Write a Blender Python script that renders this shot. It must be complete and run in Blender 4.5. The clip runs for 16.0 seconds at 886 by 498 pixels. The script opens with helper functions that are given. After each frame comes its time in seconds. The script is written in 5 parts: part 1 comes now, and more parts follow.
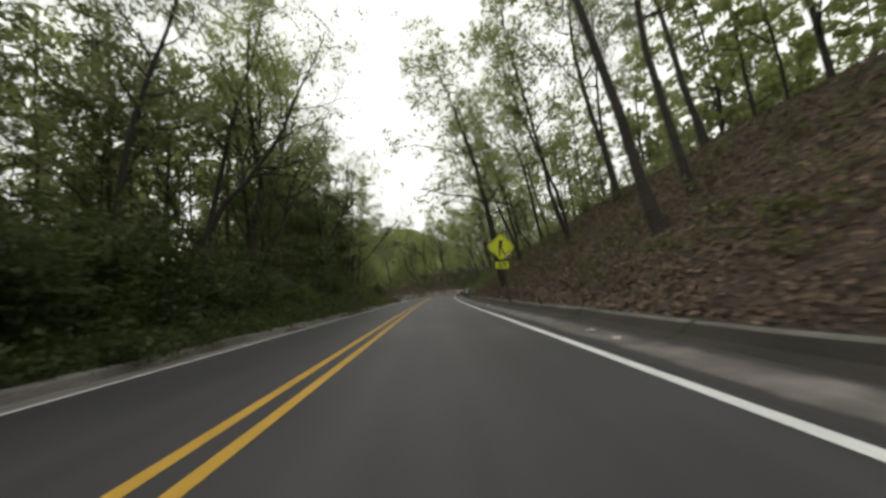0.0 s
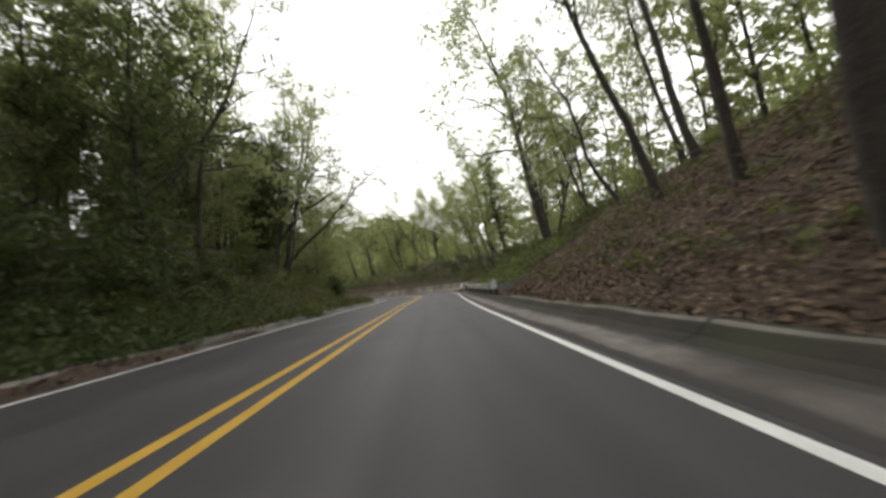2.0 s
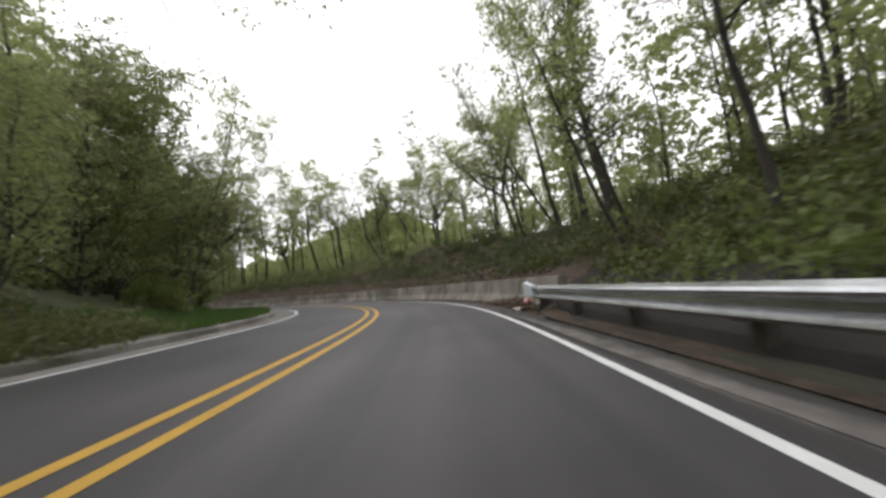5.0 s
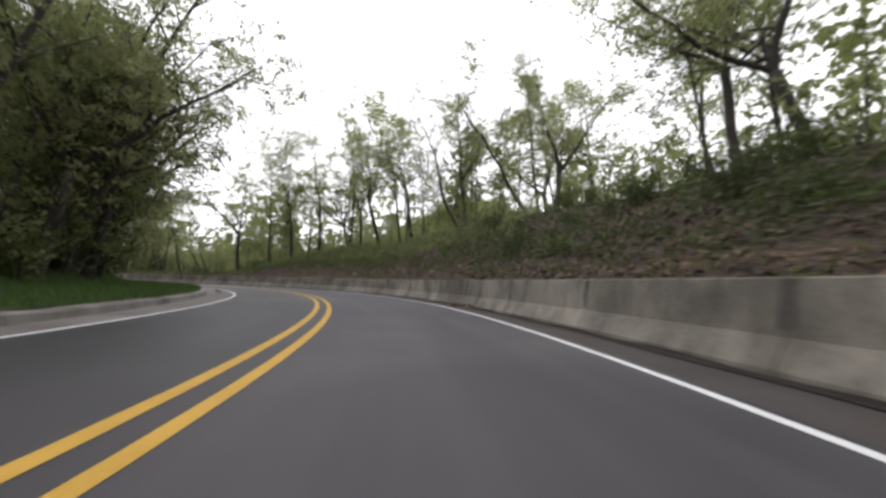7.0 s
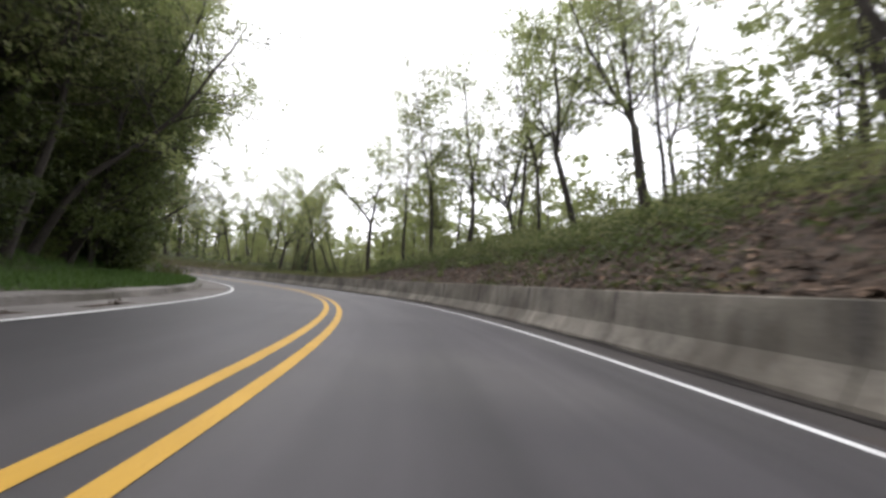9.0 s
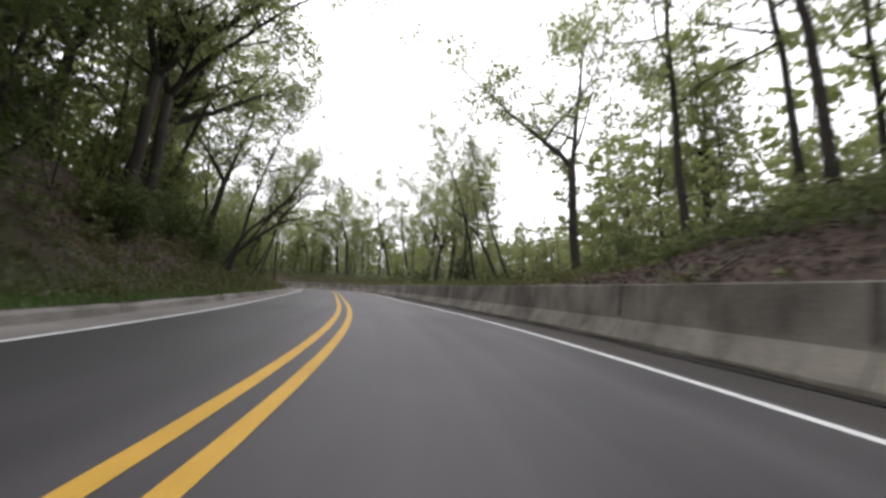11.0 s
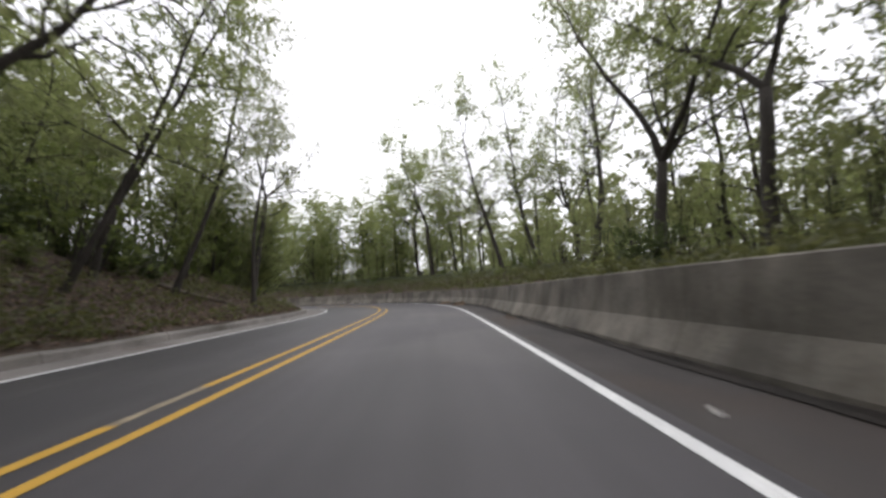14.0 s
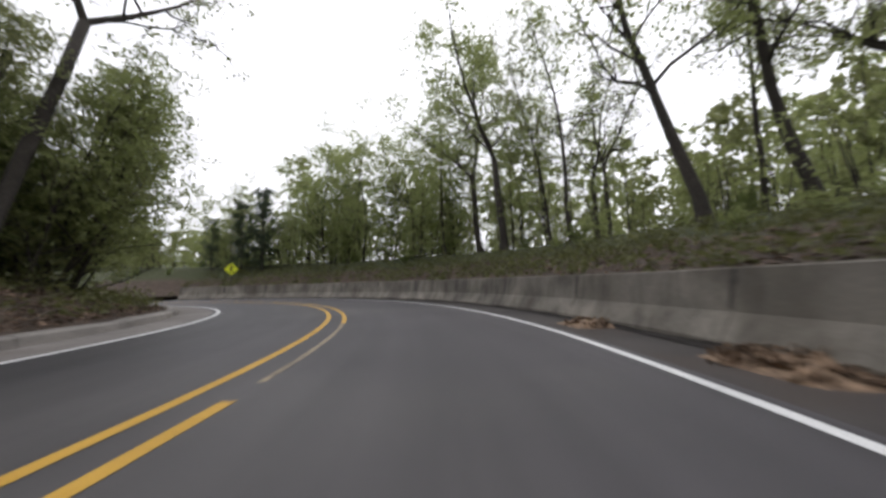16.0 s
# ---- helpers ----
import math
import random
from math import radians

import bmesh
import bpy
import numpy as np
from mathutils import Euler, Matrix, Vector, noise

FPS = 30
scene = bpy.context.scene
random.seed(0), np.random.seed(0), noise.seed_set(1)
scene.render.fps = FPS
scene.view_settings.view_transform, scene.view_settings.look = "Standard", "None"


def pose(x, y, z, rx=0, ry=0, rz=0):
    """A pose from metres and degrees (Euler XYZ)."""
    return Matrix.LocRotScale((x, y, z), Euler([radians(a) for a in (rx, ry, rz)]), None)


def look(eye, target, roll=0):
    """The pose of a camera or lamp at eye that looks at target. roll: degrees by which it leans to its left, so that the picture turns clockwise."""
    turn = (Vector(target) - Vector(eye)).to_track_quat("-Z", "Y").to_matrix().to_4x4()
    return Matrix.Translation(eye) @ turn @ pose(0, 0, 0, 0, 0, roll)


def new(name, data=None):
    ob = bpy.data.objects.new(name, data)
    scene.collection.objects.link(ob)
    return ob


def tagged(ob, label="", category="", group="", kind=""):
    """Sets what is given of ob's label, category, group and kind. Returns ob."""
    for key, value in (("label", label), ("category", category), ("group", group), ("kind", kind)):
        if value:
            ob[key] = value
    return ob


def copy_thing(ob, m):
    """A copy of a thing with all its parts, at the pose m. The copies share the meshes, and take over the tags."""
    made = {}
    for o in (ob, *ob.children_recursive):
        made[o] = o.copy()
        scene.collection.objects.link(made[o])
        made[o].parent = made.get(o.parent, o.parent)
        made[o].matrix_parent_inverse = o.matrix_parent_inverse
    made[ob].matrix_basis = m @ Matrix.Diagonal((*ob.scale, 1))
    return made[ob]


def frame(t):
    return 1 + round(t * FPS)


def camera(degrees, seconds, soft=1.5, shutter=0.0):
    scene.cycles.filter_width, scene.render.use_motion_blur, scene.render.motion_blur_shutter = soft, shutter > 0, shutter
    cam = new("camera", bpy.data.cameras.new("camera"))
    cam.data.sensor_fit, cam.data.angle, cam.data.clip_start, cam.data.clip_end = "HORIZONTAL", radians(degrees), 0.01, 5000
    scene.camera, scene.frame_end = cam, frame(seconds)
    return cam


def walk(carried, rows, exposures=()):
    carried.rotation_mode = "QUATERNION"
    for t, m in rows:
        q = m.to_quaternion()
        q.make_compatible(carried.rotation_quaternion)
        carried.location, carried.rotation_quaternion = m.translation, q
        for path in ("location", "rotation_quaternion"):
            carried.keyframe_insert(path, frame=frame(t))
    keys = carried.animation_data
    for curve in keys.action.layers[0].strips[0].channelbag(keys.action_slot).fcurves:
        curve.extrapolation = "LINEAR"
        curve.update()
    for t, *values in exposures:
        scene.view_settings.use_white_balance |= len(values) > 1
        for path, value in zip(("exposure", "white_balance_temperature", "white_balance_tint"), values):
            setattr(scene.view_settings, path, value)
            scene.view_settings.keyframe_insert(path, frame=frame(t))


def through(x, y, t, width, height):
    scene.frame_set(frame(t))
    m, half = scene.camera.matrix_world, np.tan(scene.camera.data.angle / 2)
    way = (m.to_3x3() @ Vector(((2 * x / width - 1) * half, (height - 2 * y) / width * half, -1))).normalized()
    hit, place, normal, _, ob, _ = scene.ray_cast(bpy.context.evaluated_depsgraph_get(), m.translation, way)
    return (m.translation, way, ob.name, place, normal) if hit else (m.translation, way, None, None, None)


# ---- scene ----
# ---- camera and its ride ----
cam = camera(102.6, 16.0, soft=3.0, shutter=0.3)
RIDE = [
    (0, pose(1.572, 0.000, 0.839, 96.83, 6.53, -1.05)),
    (0.5, pose(1.674, 4.688, 0.827, 96.54, 6.22, -0.05)),
    (1, pose(1.610, 9.348, 0.850, 96.36, 7.25, -0.28)),
    (1.5, pose(1.649, 13.975, 0.831, 96.16, 7.05, -0.93)),
    (2, pose(1.680, 18.562, 0.833, 95.90, 6.78, -2.13)),
    (2.5, pose(1.799, 23.115, 0.823, 95.76, 6.74, -2.60)),
    (3, pose(1.965, 27.637, 0.830, 95.49, 6.40, -2.77)),
    (3.5, pose(2.120, 32.128, 0.812, 95.75, 6.35, -3.17)),
    (3.7, pose(2.184, 33.914, 0.846, 95.62, 6.37, -2.78)),
    (4.4, pose(2.253, 40.120, 0.837, 95.89, 5.22, -2.36)),
    (5.1, pose(2.421, 46.286, 0.829, 96.16, 4.08, -1.98)),
    (5.8, pose(2.530, 52.516, 0.821, 96.43, 2.94, 1.31)),
    (6, pose(2.392, 54.324, 0.817, 96.51, 2.05, 2.30)),
    (6.5, pose(1.767, 58.904, 0.804, 96.65, -0.07, 6.94)),
    (7, pose(0.766, 63.511, 0.824, 95.58, -1.64, 11.69)),
    (7.5, pose(-0.848, 68.000, 0.825, 95.36, -1.57, 18.02)),
    (8, pose(-2.760, 72.416, 0.831, 95.44, -0.52, 24.53)),
    (8.5, pose(-5.297, 76.521, 0.784, 96.04, -2.61, 30.25)),
    (9, pose(-8.262, 80.275, 0.768, 96.46, -4.75, 36.85)),
    (9.5, pose(-11.647, 83.650, 0.758, 96.47, -5.29, 43.91)),
    (10, pose(-15.324, 86.603, 0.734, 96.81, -5.19, 51.57)),
    (10.2, pose(-16.902, 87.619, 0.760, 96.59, -4.68, 54.35)),
    (10.9, pose(-22.504, 90.886, 0.775, 96.52, -2.81, 62.83)),
    (11.6, pose(-28.431, 93.171, 0.790, 96.46, -0.94, 69.76)),
    (12.3, pose(-34.414, 94.710, 0.805, 96.40, 0.93, 73.66)),
    (12.5, pose(-36.096, 95.195, 0.818, 96.11, 1.72, 75.39)),
    (13, pose(-40.374, 96.185, 0.830, 96.40, 3.48, 77.21)),
    (13.5, pose(-44.701, 97.145, 0.847, 96.46, 4.23, 78.77)),
    (14, pose(-49.121, 97.976, 0.848, 96.81, 3.02, 80.01)),
    (14.5, pose(-53.617, 98.712, 0.851, 96.63, 2.76, 82.17)),
    (15, pose(-58.149, 99.381, 0.873, 94.92, 4.41, 84.61)),
    (15.5, pose(-62.772, 99.802, 0.862, 94.62, 4.38, 86.77)),
    (16, pose(-67.542, 99.831, 0.803, 95.50, 1.44, 89.43)),
]
EXPOSURE = [(0, -0.54, 6850, 5), (0.5, -0.30, 6850, 5), (1.2, -0.10, 6850, 6), (2.2, -0.05, 6800, 8), (3.5, 0.08, 6700, 9), (6, -0.20, 6450, 13), (7.5, 0.01, 6400, 14), (9, 0.24, 6380, 14), (9.5, 0.27, 6380, 14), (10.2, 0.15, 6380, 14), (12.5, -0.12, 6400, 14), (14.5, -0.25, 6350, 14), (16, -0.35, 6320, 14)]
walk(cam, RIDE, EXPOSURE)

# ---- light: an overcast spring day ----
world = bpy.data.worlds.new("overcast_sky")
scene.world = world
world.use_nodes = True
wn, wl_ = world.node_tree.nodes, world.node_tree.links
sky = wn.new("ShaderNodeTexSky")
sky.sky_type = "NISHITA"
sky.sun_disc = False
sky.sun_elevation, sky.sun_rotation = radians(52), radians(-75)
sky.air_density, sky.dust_density, sky.ozone_density = 1.0, 6.0, 1.0
cloud = wn.new("ShaderNodeHueSaturation")
cloud.inputs["Saturation"].default_value = 0.12
wl_.new(sky.outputs["Color"], cloud.inputs["Color"])
veil = wn.new("ShaderNodeMix")
veil.data_type = "RGBA"
veil.inputs["Factor"].default_value = 0.9
veil.inputs["B"].default_value = (14.6, 14.7, 15.0, 1)
wl_.new(cloud.outputs["Color"], veil.inputs["A"])
wl_.new(veil.outputs["Result"], wn["Background"].inputs["Color"])
wn["Background"].inputs["Strength"].default_value = 0.13
sun = new("sun", bpy.data.lights.new("sun", "SUN"))
sun.data.energy, sun.data.angle, sun.data.color = 0.9, radians(40), (1.0, 0.97, 0.92)
sun.matrix_world = look((0, 0, 60), (44.0, -12.0, 0))
scene.view_settings.exposure = 0.0

# ---- the line of the road: curvature every five metres from s = -5 ----
KAPPA = [0.0014, 0.0011, 0.0008, 0.0004, -0.0016, -0.0014, -0.0009, -0.0003, -0.0008, -0.0034, -0.002, 0.0061, 0.0181, 0.0282, 0.0286, 0.0224, 0.0201, 0.0237, 0.0267, 0.0257, 0.0275, 0.0265, 0.0205, 0.0134, 0.0052, -0.0003, 0.0006, 0.0019, 0.0008, 0.0056, 0.0207, 0.0374, 0.0461, 0.0505, 0.0521, 0.0522, 0.0517, 0.045, 0.0325, 0.02, 0.0075, 0, 0]
STEP = 0.5
S_LO, S_HI = -40.0, 205.0
SS = np.arange(S_LO, S_HI + STEP, STEP)
_k = np.interp(SS, -5.0 + 5.0 * np.arange(len(KAPPA)), KAPPA)
_k[SS < -5] = 0.0
_th = np.cumsum(_k) * STEP
_th -= np.interp(0, SS, _th)
_x = np.cumsum(-np.sin(_th)) * STEP
_y = np.cumsum(np.cos(_th)) * STEP
_x -= np.interp(0, SS, _x)
_y -= np.interp(0, SS, _y)


def at(s, off, z=0.0):
    """The point at s metres along the centre line, off metres to its right."""
    th = np.interp(s, SS, _th)
    return (float(np.interp(s, SS, _x) + off * np.cos(th)), float(np.interp(s, SS, _y) + off * np.sin(th)), float(z))


def heading(s):
    return float(np.interp(s, SS, _th))


def road_coords(x, y):
    """s and offset of points in the world, by the nearest point of the centre line."""
    x, y = np.atleast_1d(np.asarray(x, float)), np.atleast_1d(np.asarray(y, float))
    s_out, o_out = np.empty(len(x)), np.empty(len(x))
    for a in range(0, len(x), 4000):
        dx, dy = x[a:a + 4000, None] - _x, y[a:a + 4000, None] - _y
        j = (dx * dx + dy * dy).argmin(1)
        i = np.arange(len(j))
        s_out[a:a + 4000] = SS[j]
        side = dx[i, j] * np.cos(_th[j]) + dy[i, j] * np.sin(_th[j])
        o_out[a:a + 4000] = np.sign(side) * np.hypot(dx[i, j], dy[i, j])
    return s_out, o_out


def lane_left(s):
    return np.interp(s, [0, 30, 55, 75, 95, 120, 150], [3.65, 3.64, 3.62, 3.31, 3.32, 3.28, 3.33])


def lane_right(s):
    return np.interp(s, [0, 30, 55, 75, 95, 120, 150], [3.25, 3.22, 3.63, 4.1, 3.96, 3.41, 3.73])


def wall_off(s):
    return np.interp(s, [53, 62, 80, 90, 96, 104, 113, 120, 129, 138, 143, 170], [4.75, 4.95, 4.82, 4.9, 5.0, 4.85, 4.52, 4.5, 4.66, 4.62, 4.85, 4.9])


def wall_top(s):
    return np.interp(s, [53, 65, 85, 95, 105, 113, 130, 140, 150, 165], [0.9, 0.99, 0.99, 1.07, 1.02, 0.97, 1.0, 0.92, 0.9, 1.0])


WALL_FROM, WALL_TO, PANEL = 54.0, 179.0, 3.05
KERB_OFF, CREST_OFF = 4.35, 12.5


def smooth(t):
    t = np.clip(t, 0, 1)
    return t * t * (3 - 2 * t)


def lumps(x, y, size, amount):
    x, y = np.asarray(x) / size, np.asarray(y) / size
    return amount * (np.sin(1.7 * x + 0.6 * y) * np.sin(0.9 * y - 0.4 * x + 1.1) + 0.5 * np.sin(3.1 * x - 1.3 * y + 2.0) * np.sin(2.7 * y + 0.8 * x) + 0.3 * np.sin(6.3 * x + 5.1 * y))


def height(s, off):
    """Height of the banks and the woods' floor."""
    s, off = np.asarray(s, float), np.asarray(off, float)
    # uphill bank, to the right
    start = np.where(s > WALL_FROM - 0.5, wall_off(s) + 0.45, KERB_OFF + 0.25)
    foot = np.interp(s, [33, 34.5, WALL_FROM - 1, WALL_FROM + 1, WALL_TO - 4, WALL_TO], [0.16, 0.03, 0.05, 0.86, 0.86, 0.3])
    crest = np.interp(s, [-20, 20, 28, 36, 44, 58, 67, 75, 83, 92, 101, 107, 111, 117, 130, 140, 150, 165, 200], [5.2, 5.2, 4.9, 4.3, 4.0, 3.8, 4.3, 5.0, 5.5, 4.7, 4.35, 3.6, 2.3, 1.1, 1.1, 1.6, 2.6, 3.0, 3.0])
    run = np.clip((off - start) / (CREST_OFF - start), 0, 1)
    right = foot + (crest - foot) * (0.85 * run + 0.15 * smooth(run))
    fall = np.interp(s, [60, 72, 90, 104, 112, 128, 142], [0.03, 0.08, 0.08, 0.05, -0.12, -0.12, 0.03])
    right = right + np.clip(off - CREST_OFF, 0, 30) * fall
    # bank on the left
    flat = np.interp(s, [46, 56, 104, 111], [5.4, 8.0, 8.0, 5.7])
    top = np.interp(s, [-20, 25, 36, 46, 54, 60, 100, 107, 113, 122, 130, 138, 150, 158, 200], [3.2, 3.6, 4.6, 4.4, 3.2, 1.5, 1.5, 3.4, 5.0, 4.8, 3.8, 3.2, 2.8, 1.8, 1.5])
    o = -off
    left = 0.17 + 0.12 * np.clip((o - 4.75) / (flat - 4.75), 0, 1) + (top - 0.29) * np.clip((o - flat) / (11.0 - flat), 0, 1) + np.clip(o - 11, 0, 30) * 0.16
    z = np.where(off > 0, right, left)
    return z + (lumps(s, off, 2.3, 0.09) + lumps(s + 7, off, 0.8, 0.045)) * np.clip((np.abs(off) - 5.6) / 2, 0, 1)


def hill(x, y):
    """The wooded hillside beyond the first bend."""
    return 46 * np.exp(-((x + 30) / 60) ** 2 - ((y - 310) / 62) ** 2)


# ---- materials ----
def material(name):
    m = bpy.data.materials.new(name)
    m.use_nodes = True
    return m, m.node_tree.nodes, m.node_tree.links, m.node_tree.nodes["Principled BSDF"]


def mottled(name, dark, light, scale, rough=0.85, bump=0.3, fine=40.0, spots=None, metal=0.0, island=0.0, big=0.35):
    """Two colours mixed by noise at two scales, with relief; spots: a third colour in patches."""
    m, n, l, b = material(name)
    tc = n.new("ShaderNodeTexCoord")
    n1, n2 = n.new("ShaderNodeTexNoise"), n.new("ShaderNodeTexNoise")
    n1.inputs["Scale"].default_value, n1.inputs["Detail"].default_value = scale, 6
    n2.inputs["Scale"].default_value, n2.inputs["Detail"].default_value = fine, 4
    for q in (n1, n2):
        l.new(tc.outputs["Object"], q.inputs["Vector"])
    add = n.new("ShaderNodeMath")
    add.operation = "MULTIPLY_ADD"
    add.inputs[1].default_value = big
    l.new(n1.outputs["Fac"], add.inputs[0])
    sub = n.new("ShaderNodeMath")
    sub.operation = "MULTIPLY"
    sub.inputs[1].default_value = 1 - big
    l.new(n2.outputs["Fac"], sub.inputs[0])
    l.new(sub.outputs[0], add.inputs[2])
    ramp = n.new("ShaderNodeValToRGB")
    ramp.color_ramp.elements[0].position, ramp.color_ramp.elements[1].position = 0.36, 0.64
    ramp.color_ramp.elements[0].color, ramp.color_ramp.elements[1].color = (*dark, 1), (*light, 1)
    l.new(add.outputs[0], ramp.inputs["Fac"])
    out = ramp.outputs["Color"]
    if spots:
        n3 = n.new("ShaderNodeTexNoise")
        n3.inputs["Scale"].default_value, n3.inputs["Detail"].default_value = scale * 0.45, 5
        l.new(tc.outputs["Object"], n3.inputs["Vector"])
        r3 = n.new("ShaderNodeValToRGB")
        r3.color_ramp.elements[0].position, r3.color_ramp.elements[1].position = 0.52, 0.68
        l.new(n3.outputs["Fac"], r3.inputs["Fac"])
        mix = n.new("ShaderNodeMix")
        mix.data_type = "RGBA"
        l.new(r3.outputs["Color"], mix.inputs["Factor"])
        l.new(out, mix.inputs["A"])
        mix.inputs["B"].default_value = (*spots, 1)
        out = mix.outputs["Result"]
    if island:
        geo = n.new("ShaderNodeNewGeometry")
        hsv = n.new("ShaderNodeHueSaturation")
        mr = n.new("ShaderNodeMapRange")
        mr.inputs["To Min"].default_value, mr.inputs["To Max"].default_value = 1 - island, 1 + island
        l.new(geo.outputs["Random Per Island"], mr.inputs["Value"])
        l.new(mr.outputs["Result"], hsv.inputs["Value"])
        l.new(out, hsv.inputs["Color"])
        out = hsv.outputs["Color"]
    l.new(out, b.inputs["Base Color"])
    b.inputs["Roughness"].default_value, b.inputs["Metallic"].default_value = rough, metal
    if bump:
        bp = n.new("ShaderNodeBump")
        bp.inputs["Strength"].default_value, bp.inputs["Distance"].default_value = bump, 0.02
        l.new(add.outputs[0], bp.inputs["Height"])
        l.new(bp.outputs["Normal"], b.inputs["Normal"])
    return m


def leafy(name, dark, light, through=0.45, rough=0.6):
    """Leaves: each one its own green, part of the light passing through."""
    m, n, l, b = material(name)
    geo, ramp = n.new("ShaderNodeNewGeometry"), n.new("ShaderNodeValToRGB")
    ramp.color_ramp.elements[0].color, ramp.color_ramp.elements[1].color = (*dark, 1), (*light, 1)
    info, mul = n.new("ShaderNodeObjectInfo"), n.new("ShaderNodeMath")
    mul.operation = "MULTIPLY_ADD"
    mul.inputs[1].default_value = 0.65
    sc = n.new("ShaderNodeMath")
    sc.operation = "MULTIPLY"
    sc.inputs[1].default_value = 0.35
    l.new(info.outputs["Random"], sc.inputs[0])
    l.new(geo.outputs["Random Per Island"], mul.inputs[0])
    l.new(sc.outputs[0], mul.inputs[2])
    l.new(mul.outputs[0], ramp.inputs["Fac"])
    l.new(ramp.outputs["Color"], b.inputs["Base Color"])
    b.inputs["Roughness"].default_value = rough
    tr, mix = n.new("ShaderNodeBsdfTranslucent"), n.new("ShaderNodeMixShader")
    glow = n.new("ShaderNodeMix")
    glow.data_type, glow.blend_type = "RGBA", "MULTIPLY"
    glow.inputs["Factor"].default_value = 1.0
    l.new(ramp.outputs["Color"], glow.inputs["A"])
    glow.inputs["B"].default_value = (1.7, 1.7, 1.7, 1)
    l.new(glow.outputs["Result"], tr.inputs["Color"])
    mix.inputs["Fac"].default_value = through
    l.new(b.outputs["BSDF"], mix.inputs[1])
    l.new(tr.outputs["BSDF"], mix.inputs[2])
    l.new(mix.outputs["Shader"], n["Material Output"].inputs["Surface"])
    return m


ASPHALT = mottled("asphalt", (0.0272, 0.0245, 0.028), (0.048, 0.043, 0.048), 0.35, 0.62, 0.25, 130.0, spots=(0.064, 0.059, 0.059), big=0.6)


def streak_and_shade(m):
    """Lengthwise wear on the lanes: paler and darker tracks drawn out along the road. The left lane also has shade
    painted in.
    """
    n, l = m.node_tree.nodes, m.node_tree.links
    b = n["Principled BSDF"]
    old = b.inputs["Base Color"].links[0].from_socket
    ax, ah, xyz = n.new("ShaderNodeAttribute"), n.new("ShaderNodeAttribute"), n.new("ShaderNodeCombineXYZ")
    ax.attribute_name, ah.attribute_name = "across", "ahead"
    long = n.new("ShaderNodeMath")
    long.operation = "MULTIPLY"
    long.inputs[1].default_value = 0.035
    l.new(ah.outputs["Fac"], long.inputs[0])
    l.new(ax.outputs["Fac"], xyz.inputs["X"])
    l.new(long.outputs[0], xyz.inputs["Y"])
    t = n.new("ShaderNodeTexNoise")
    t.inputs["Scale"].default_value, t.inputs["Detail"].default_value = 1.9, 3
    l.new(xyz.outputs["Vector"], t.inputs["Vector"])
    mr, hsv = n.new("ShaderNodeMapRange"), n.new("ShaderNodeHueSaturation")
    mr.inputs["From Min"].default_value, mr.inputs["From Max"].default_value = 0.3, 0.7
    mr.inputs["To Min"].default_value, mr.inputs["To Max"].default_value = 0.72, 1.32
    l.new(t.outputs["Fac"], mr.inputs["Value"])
    # left lane darkened in the colour, as if shaded from that side
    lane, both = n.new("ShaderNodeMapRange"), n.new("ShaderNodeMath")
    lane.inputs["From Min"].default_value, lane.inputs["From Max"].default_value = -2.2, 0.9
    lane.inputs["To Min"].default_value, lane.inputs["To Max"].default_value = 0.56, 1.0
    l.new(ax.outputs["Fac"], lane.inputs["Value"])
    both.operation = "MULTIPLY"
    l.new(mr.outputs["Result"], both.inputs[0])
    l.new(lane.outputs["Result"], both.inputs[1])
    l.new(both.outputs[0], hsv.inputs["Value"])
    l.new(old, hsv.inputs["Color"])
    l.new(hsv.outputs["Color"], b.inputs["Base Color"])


streak_and_shade(ASPHALT)
SHOULDER = mottled("shoulder_asphalt", (0.030, 0.026, 0.025), (0.060, 0.052, 0.048), 0.8, 0.9, 0.3, 90.0, spots=(0.052, 0.038, 0.030), big=0.55)
YELLOW = mottled("yellow_road_paint", (0.40, 0.225, 0.018), (0.56, 0.33, 0.042), 2.0, 0.7, 0.2, 60.0)
WORN_YELLOW = mottled("worn_road_paint", (0.045, 0.042, 0.042), (0.42, 0.34, 0.22), 3.0, 0.8, 0.2, 25.0)
WHITE = mottled("white_road_paint", (0.52, 0.52, 0.52), (0.80, 0.80, 0.79), 2.0, 0.7, 0.2, 60.0)
CONCRETE = mottled("weathered_concrete", (0.104, 0.095, 0.080), (0.270, 0.246, 0.208), 0.9, 0.9, 0.3, 26.0, spots=(0.105, 0.092, 0.074), big=0.75)


